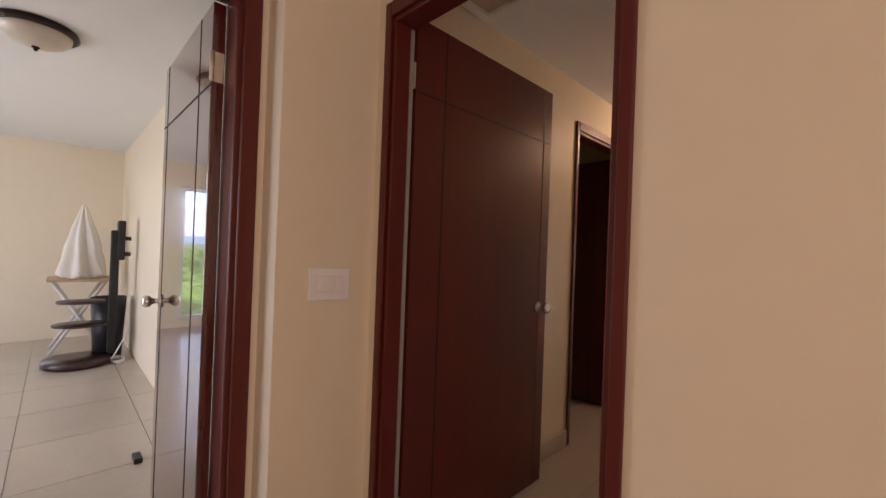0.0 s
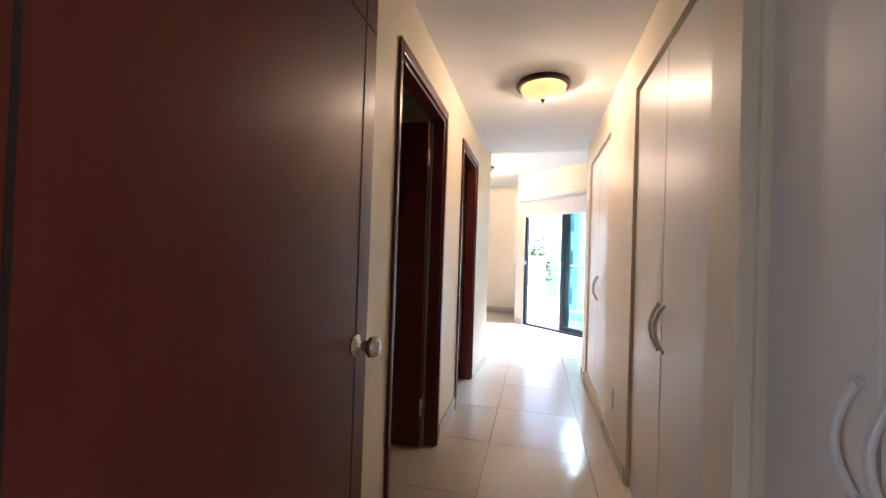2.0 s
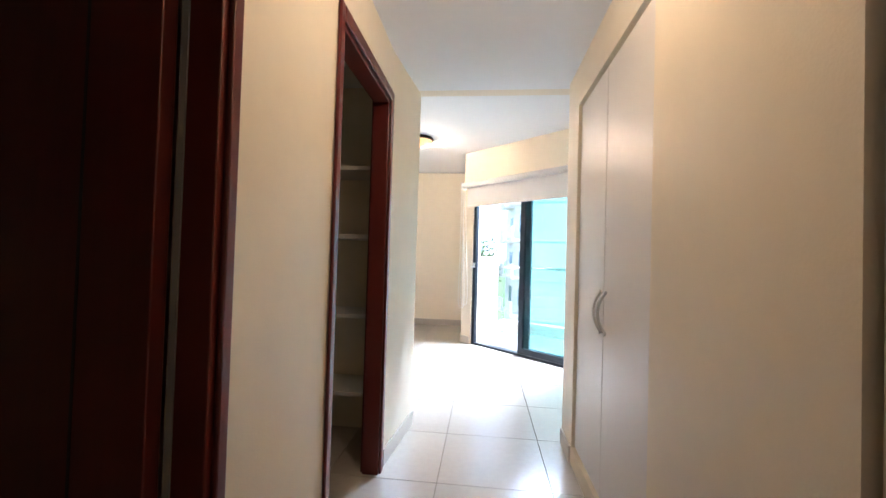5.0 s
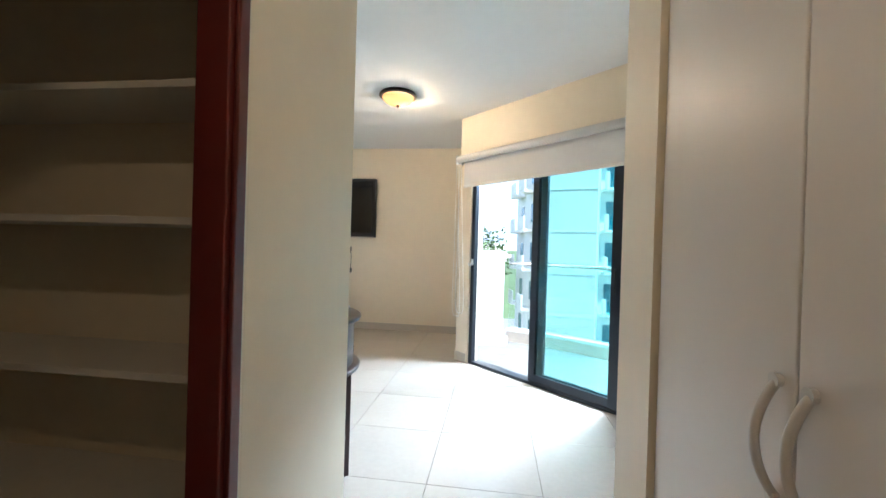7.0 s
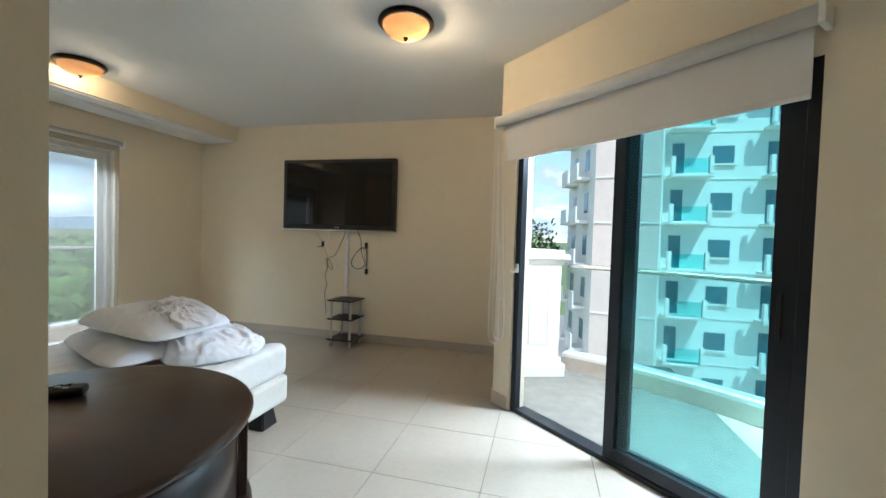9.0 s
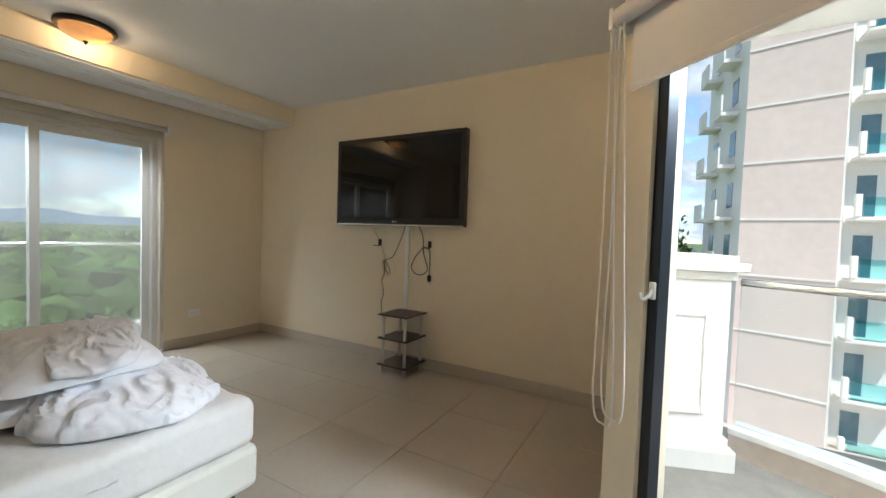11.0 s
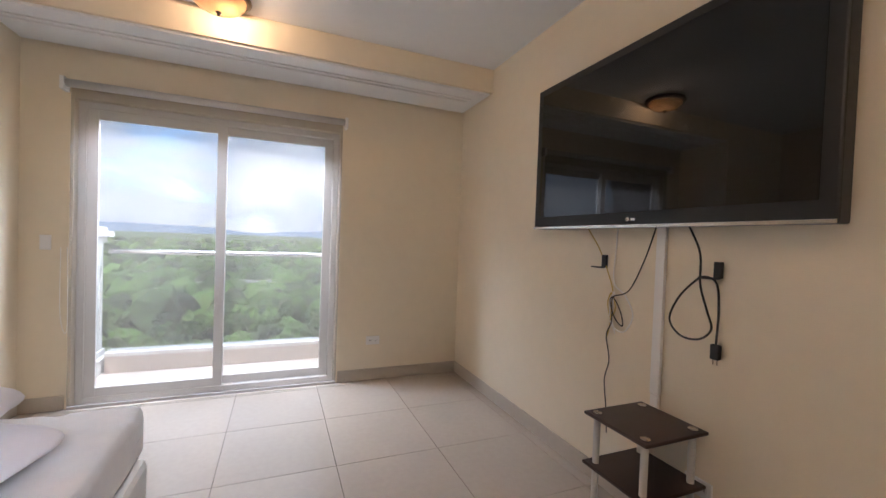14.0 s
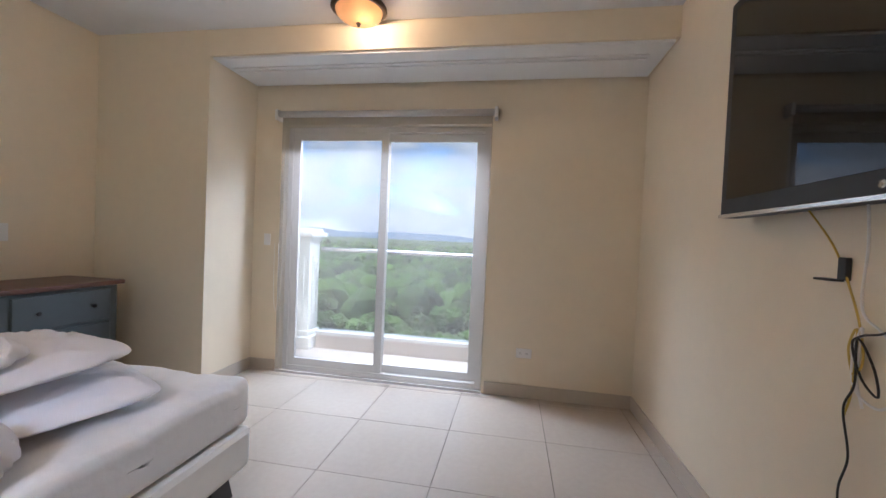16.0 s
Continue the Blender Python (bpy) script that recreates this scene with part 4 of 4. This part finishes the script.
def pillar(x, y, turn, w, h, label):
    p = thing("balcony_pillar", (x, y, 0), label, "pillar", "white balcony pillars")
    m = Matrix.Translation((x, y, 0)) @ Matrix.Rotation(radians(turn), 4, "Z")
    a = w / 2
    part("plinth", box(-a - 0.05, a + 0.05, -a - 0.05, a + 0.05, -0.02, 0.11, 0.008, m), STUCCO, p)
    part("plinth", box(-a - 0.02, a + 0.02, -a - 0.02, a + 0.02, 0.112, 0.17, 0.008, m), STUCCO, p)
    part("shaft", box(-a, a, -a, a, 0.17, h - 0.14, 0.006, m), STUCCO, p)
    for k in range(4):
        mk = m @ Matrix.Rotation(k * math.pi / 2, 4, "Z")
        for x0, x1, z0, z1 in ((-a * 0.5, -a * 0.38, 0.3, h - 0.3), (a * 0.38, a * 0.5, 0.3, h - 0.3), (-a * 0.375, a * 0.375, h - 0.35, h - 0.3), (-a * 0.375, a * 0.375, 0.3, 0.35)):
            part("moulding", box(x0, x1, -a - 0.012, -a + 0.001, z0, z1, 0.003, mk), STUCCO, p)
    part("capital", box(-a - 0.02, a + 0.02, -a - 0.02, a + 0.02, h - 0.14, h - 0.09, 0.006, m), STUCCO, p)
    part("capital", box(-a - 0.06, a + 0.06, -a - 0.06, a + 0.06, h - 0.088, h - 0.04, 0.006, m), STUCCO, p)
    part("capital", box(-a - 0.02, a + 0.02, -a - 0.02, a + 0.02, h - 0.038, h, 0.006, m), STUCCO, p)
    return p


balustrade(arc[8:], "curved glass balustrade with steel rail on a kerb")
pillar(0.25, 8.58, 20, 0.42, 1.22, "white moulded pillar at the curved balcony")

wp = [Vector((-5.12, 5.9 + 0.2 * i)) for i in range(20)]
setting("balcony_floor_west", box(-5.35, WX - 0.181, 4.2, 10.0, -0.25, -0.02), TERRA, "pale tiled west balcony floor", "balcony")
balustrade(wp, "straight glass balustrade with steel rail on the west balcony")
pillar(-5.1, 5.72, 0, 0.22, 1.27, "white moulded pillar on the west balcony")

# slab out of view, added to keep sun off the balcony floor
setting("balcony_sun_block", box(-0.2, 3.2, 4.4, 9.3, 3.25, 3.4), CEIL, "unseen white slab added to shade the balcony", "ceiling")

# ---- neighbouring tower ----
tower = thing("apartment_tower", (8, 33, -9), "cream apartment tower with rounded balconies and blue windows", "building")


def facade(p0, p1, z0, z1, material, depth=0.5):
    a, b = Vector(p0), Vector(p1)
    m = Matrix.Translation((a.x, a.y, 0)) @ Matrix.Rotation(math.atan2(b.y - a.y, b.x - a.x), 4, "Z")
    part("wall", box(0, (b - a).length, 0, depth, z0, z1, 0, m), material, tower)
    return m, (b - a).length


FH = 2.95
m1, l1 = facade((2.3, 39.0), (3.5, 32.2), -9, 24, STUCCO)
m2, l2 = facade((3.5, 32.2), (7.2, 31.2), -9, 24, PINK)
m3, l3 = facade((7.2, 31.2), (7.8, 33.0), -9, 24, STUCCO)
m4, l4 = facade((7.8, 33.0), (24.0, 33.0), -9, 24, STUCCO)
for k in range(-3, 8):
    z = k * FH - 0.4
    for m, l, mt in ((m2, l2, STUCCO), (m4, l4, STUCCO)):
        part("string_course", box(0, l, -0.05, -0.001, z, z + 0.09, 0, m), mt, tower)
    for s in (1.6, 6.9, 12.2):
        if True:
            part("balcony_slab", box(s - 1.5, s + 0.9, -1.1, -0.001, z + 0.02, z + 0.22, 0.05, m4), STUCCO, tower)
            part("balcony_glass", box(s - 1.2, s + 0.6, -1.06, -1.03, z + 0.25, z + 1.15, 0, m4), TINT, tower)
            for q in (s - 1.4, s + 0.7):
                part("balcony_post", box(q - 0.12, q + 0.12, -1.15, -0.9, z + 0.221, z + 1.3, 0.03, m4), STUCCO, tower)
            part("balcony_door", box(s - 1.2, s - 0.5, -0.03, -0.001, z + 0.23, z + 2.3, 0, m4), FARGL, tower)
        w = part("window", box(s + 1.1, s + 2.3, -0.03, -0.001, z + 1.0, z + 2.1, 0, m4), FARGL, tower)
        part("sill", box(s + 1.0, s + 2.4, -0.16, -0.001, z + 0.88, z + 0.98, 0, m4), STUCCO, tower)
    for s in (1.5, 4.6):
        part("window", box(s, s + 0.9, -0.03, -0.001, z + 0.8, z + 2.2, 0, m1), FARGL, tower)
        part("balcony_slab", box(s - 0.3, s + 1.2, -0.9, -0.001, z + 0.02, z + 0.25, 0.05, m1), STUCCO, tower)
        part("balcony_wall", box(s - 0.3, s + 1.2, -0.9, -0.8, z + 0.26, z + 1.2, 0.02, m1), STUCCO, tower)
part("roof", box(2.0, 24.5, 31.0, 44.0, 24.0, 24.4), STUCCO, tower)

# ---- land, forest and hills ----
bm = bmesh.new()
bmesh.ops.create_grid(bm, x_segments=40, y_segments=40, size=4500)
for v in bm.verts:
    v.co.z = -16
setting("ground", bm, LAND, "green wooded lowland reaching the horizon", "ground")
setting("ground_court", box(-3, 40, 10, 60, -15.8, -8.6), TERRA, "paved court below the tower", "ground")
setting("building_base", box(-4.6, 3.0, -4.2, 9.0, -16, -0.31), STUCCO, "cream storeys below", "building")


def crowns(name, count, rmin, rmax, sub, smin, smax, seed, label):
    rnd = random.Random(seed)
    t = bmesh.new()
    bmesh.ops.create_icosphere(t, subdivisions=sub, radius=1.0)
    base = [v.co.copy() for v in t.verts]
    tris = [[v.index for v in f.verts] for f in t.faces]
    t.free()
    verts, faces = [], []
    for _ in range(count):
        ang = radians(180) + rnd.uniform(-1.15, 1.15)
        dist = rmin * (rmax / rmin) ** rnd.random()
        c = Vector((math.cos(ang) * dist - 4, 7 + math.sin(ang) * dist, -16.5 + rnd.uniform(0, 4.0)))
        s = rnd.uniform(smin, smax)
        o = len(verts)
        for b in base:
            k = 1 + 0.45 * noise.noise(b * 2.1 + c) + (0.3 * noise.noise(b * 5.0 + c) if sub > 2 else 0)
            verts.append((c.x + b.x * s * k, c.y + b.y * s * k, c.z + b.z * s * 0.95 * k))
        faces += [[i + o for i in f] for f in tris]
    me = bpy.data.meshes.new(name)
    me.from_pydata(verts, [], faces)
    me.materials.append(GREEN)
    return tagged(new(name, me), label, "trees", kind="stuff")


crowns("near_forest", 1500, 20, 100, 3, 0.8, 2.0, 3, "dense green tree crowns below the balcony")
crowns("far_forest", 5500, 80, 900, 2, 1.8, 4.6, 5, "green forest canopy stretching to far hills")
# far ridge; its blue colour carries the haze of the air
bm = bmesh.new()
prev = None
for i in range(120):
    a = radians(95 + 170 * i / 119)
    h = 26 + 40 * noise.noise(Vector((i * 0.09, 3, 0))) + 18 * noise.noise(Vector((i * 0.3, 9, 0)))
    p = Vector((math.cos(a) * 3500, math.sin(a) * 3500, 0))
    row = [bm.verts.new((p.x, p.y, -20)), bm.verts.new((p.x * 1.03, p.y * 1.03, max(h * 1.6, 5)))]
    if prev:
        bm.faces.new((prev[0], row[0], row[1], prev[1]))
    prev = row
setting("backdrop", bm, HILL, "far hills on the horizon, coloured blue for haze", "backdrop")
rd = thing("road_strip", (-120, 0, -12), "pale dirt road between the trees", "road", kind="structure")
part("road_surface", box(-122, -118, -14, 12, -12.6, -11.5), ROADM, rd)

# a leafy tree beside the tower
tr = thing("tree", (-1.5, 38, -9), "leafy green tree beside the tower", "tree")
part("trunk", tube([(-1.5, 38, -16), (-1.4, 38.1, -5), (-1.3, 38, 1.5)], 0.25, 10), BROWNW, tr)
rnd = random.Random(11)
vs, fs = [], []
for _ in range(2600):
    u = Vector((rnd.gauss(0, 1), rnd.gauss(0, 1), rnd.gauss(0, 1))).normalized() * (rnd.random() ** 0.4)
    c = Vector((-1.4 + u.x * 3.2, 38 + u.y * 3.0, 0.2 + u.z * 2.8)) + Vector((noise.noise(u * 3), 0, noise.noise(u * 3.3))) * 0.8
    d1 = Vector((rnd.gauss(0, 1), rnd.gauss(0, 1), rnd.gauss(0, 0.6))).normalized() * 0.2
    d2 = d1.cross(Vector((rnd.random(), rnd.random(), 1))).normalized() * 0.1
    o = len(vs)
    vs += [tuple(c - d1), tuple(c + d2), tuple(c + d1), tuple(c - d2)]
    fs.append((o, o + 1, o + 2, o + 3))
me = bpy.data.meshes.new("crown")
me.from_pydata(vs, [], fs)
me.materials.append(GREEN)
cr = new("crown", me)
cr.parent = tr
cr.matrix_parent_inverse = tr.matrix_basis.inverted()

# ---- side room things ----
ts = thing("tv_stand", (-4.2, -0.40, 0), "black television stand with oval glass shelves", "television stand")


def oval_shelf(z, rx, ry, t):
    bm = lathe([(0, z), (1, z), (1.02, z - t / 2), (1, z - t), (0, z - t)], 40)
    for v in bm.verts:
        v.co.x, v.co.y = -4.2 + v.co.x * rx, -0.40 - ry * 0.25 + v.co.y * ry
    return bm


part("foot", oval_shelf(0.07, 0.26, 0.25, 0.06), ESPRESSO, ts, "glossy black oval foot")
part("shelf", oval_shelf(0.40, 0.18, 0.20, 0.02), ESPRESSO, ts)
part("shelf", oval_shelf(0.62, 0.16, 0.18, 0.02), ESPRESSO, ts)
part("column", box(-4.27, -4.20, -0.24, -0.17, 0.071, 1.32, 0.012), BLACKPL, ts)
part("head_plate", box(-4.29, -4.16, -0.19, -0.13, 1.02, 1.42, 0.012), BLACKPL, ts)
for z in (1.06, 1.22):
    part("bracket", box(-4.26, -4.18, -0.128, -0.08, z, z + 0.04, 0.006), BLACKPL, ts)
ft = thing("folding_table", (-4.95, -0.5, 0), "small folding table with a light wooden top", "table")
part("top", box(-5.25, -4.72, -0.70, -0.16, 0.76, 0.785, 0.006), LIGHTWOOD, ft)
for x in (-5.18, -4.80):
    part("leg", tube([(x, -0.66, 0.0), (x, -0.22, 0.759)], 0.016), GREYPL, ft)
    part("leg", tube([(x + 0.034, -0.22, 0.0), (x + 0.034, -0.66, 0.759)], 0.016), GREYPL, ft)
bm = lathe([(0.0, 0.786), (0.17, 0.787), (0.19, 0.84), (0.15, 1.0), (0.13, 1.16), (0.085, 1.34), (0.05, 1.48), (0.015, 1.60), (0, 1.605)], 44, -4.98, -0.42)
bmesh.ops.subdivide_edges(bm, edges=bm.edges[:], cuts=1, use_grid_fill=True)
for v in bm.verts:
    a = math.atan2(v.co.y + 0.42, v.co.x + 4.98)
    k = 1 + 0.22 * math.sin(a * 7 + v.co.z * 3) + 0.18 * noise.noise(v.co * 9)
    if v.co.z > 0.79:
        v.co.x, v.co.y = -4.98 + (v.co.x + 4.98) * k, -0.42 + (v.co.y + 0.42) * k
tagged(mesh_ob("draped_cloth", bm, BASEM), "tall folded beige cloth draped on the folding table", "cloth")
cable("cable", [(-4.12 + 0.10 * math.cos(k * 0.7), -0.16 + 0.05 * math.sin(k * 0.7), 0.008 + 0.0012 * k) for k in range(26)] + [(-4.16, -0.10, 0.25), (-4.18, -0.07, 0.33)], 0.006, CHAIN, "coiled pale cable beside the television stand")
ds = thing("door_stopper", (-1.75, -0.28, 0), "small dark rubber door wedge on the floor", "door stop")
part("wedge", box(-1.80, -1.70, -0.30, -0.26, 0.0, 0.03, 0.006), BLACKPL, ds)
wb = thing("waste_bin", (-4.45, -0.22, 0), "dark grey waste bin behind the television stand", "bin")
part("bin", lathe([(0, 0.0), (0.12, 0.0), (0.15, 0.62), (0.14, 0.62), (0.11, 0.02), (0, 0.02)], 28, -4.45, -0.22), BIN, wb)

# ---- floor tiles ----
T0X, T0Y, TS, GAP = -0.537, 7.01, 0.6, 0.0018


def clip_poly(poly, n, d):
    """Keep the part of a flat polygon with n.p <= d."""
    out = []
    for i, p in enumerate(poly):
        q = poly[(i + 1) % len(poly)]
        a, b = n.dot(p) - d, n.dot(q) - d
        if a <= 0:
            out.append(p)
        if a * b < 0:
            out.append(p + (q - p) * (a / (a - b)))
    return out


def tiles(x0, x1, y0, y1, cuts=()):
    i0, i1 = math.floor((x0 - T0X) / TS), math.ceil((x1 - T0X) / TS)
    j0, j1 = math.floor((y0 - T0Y) / TS), math.ceil((y1 - T0Y) / TS)
    for i in range(i0, i1):
        for j in range(j0, j1):
            ax, bx, ay, by = T0X + i * TS + GAP, T0X + (i + 1) * TS - GAP, T0Y + j * TS + GAP, T0Y + (j + 1) * TS - GAP
            ax, bx, ay, by = max(ax, x0), min(bx, x1), max(ay, y0), min(by, y1)
            if bx - ax < 0.004 or by - ay < 0.004:
                continue
            poly = [Vector((ax, ay)), Vector((bx, ay)), Vector((bx, by)), Vector((ax, by))]
            for n, d in cuts:
                poly = clip_poly(poly, n, d)
                if len(poly) < 3:
                    break
            if len(poly) < 3:
                continue
            bm = bmesh.new()
            top = [bm.verts.new((p.x, p.y, 0.0)) for p in poly]
            low = [bm.verts.new((p.x, p.y, -0.0079)) for p in poly]
            bm.faces.new(top)
            for k in range(len(poly)):
                bm.faces.new((low[k], low[(k + 1) % len(poly)], top[(k + 1) % len(poly)], top[k]))
            part("tile", bm, TILE, floor)


tiles(-0.40, 3.0, -3.0, EY0)
tiles(LX - 0.085, RX + 0.02, EY0, 4.75)
tiles(-2.2, LX - 0.085, 0.35, 4.66)
tiles(-5.7, -0.40, -4.0, -0.02)
NRM = Vector((-U.y, U.x))
tiles(WX - 0.05, P0.x, 4.75, NY)
tiles(RX + 0.02, P1.x, 4.60, 4.75)
tiles(P0.x, P1.x, 4.75, P0.y + 0.05, [(NRM, NRM.dot(P0) + 0.02)])
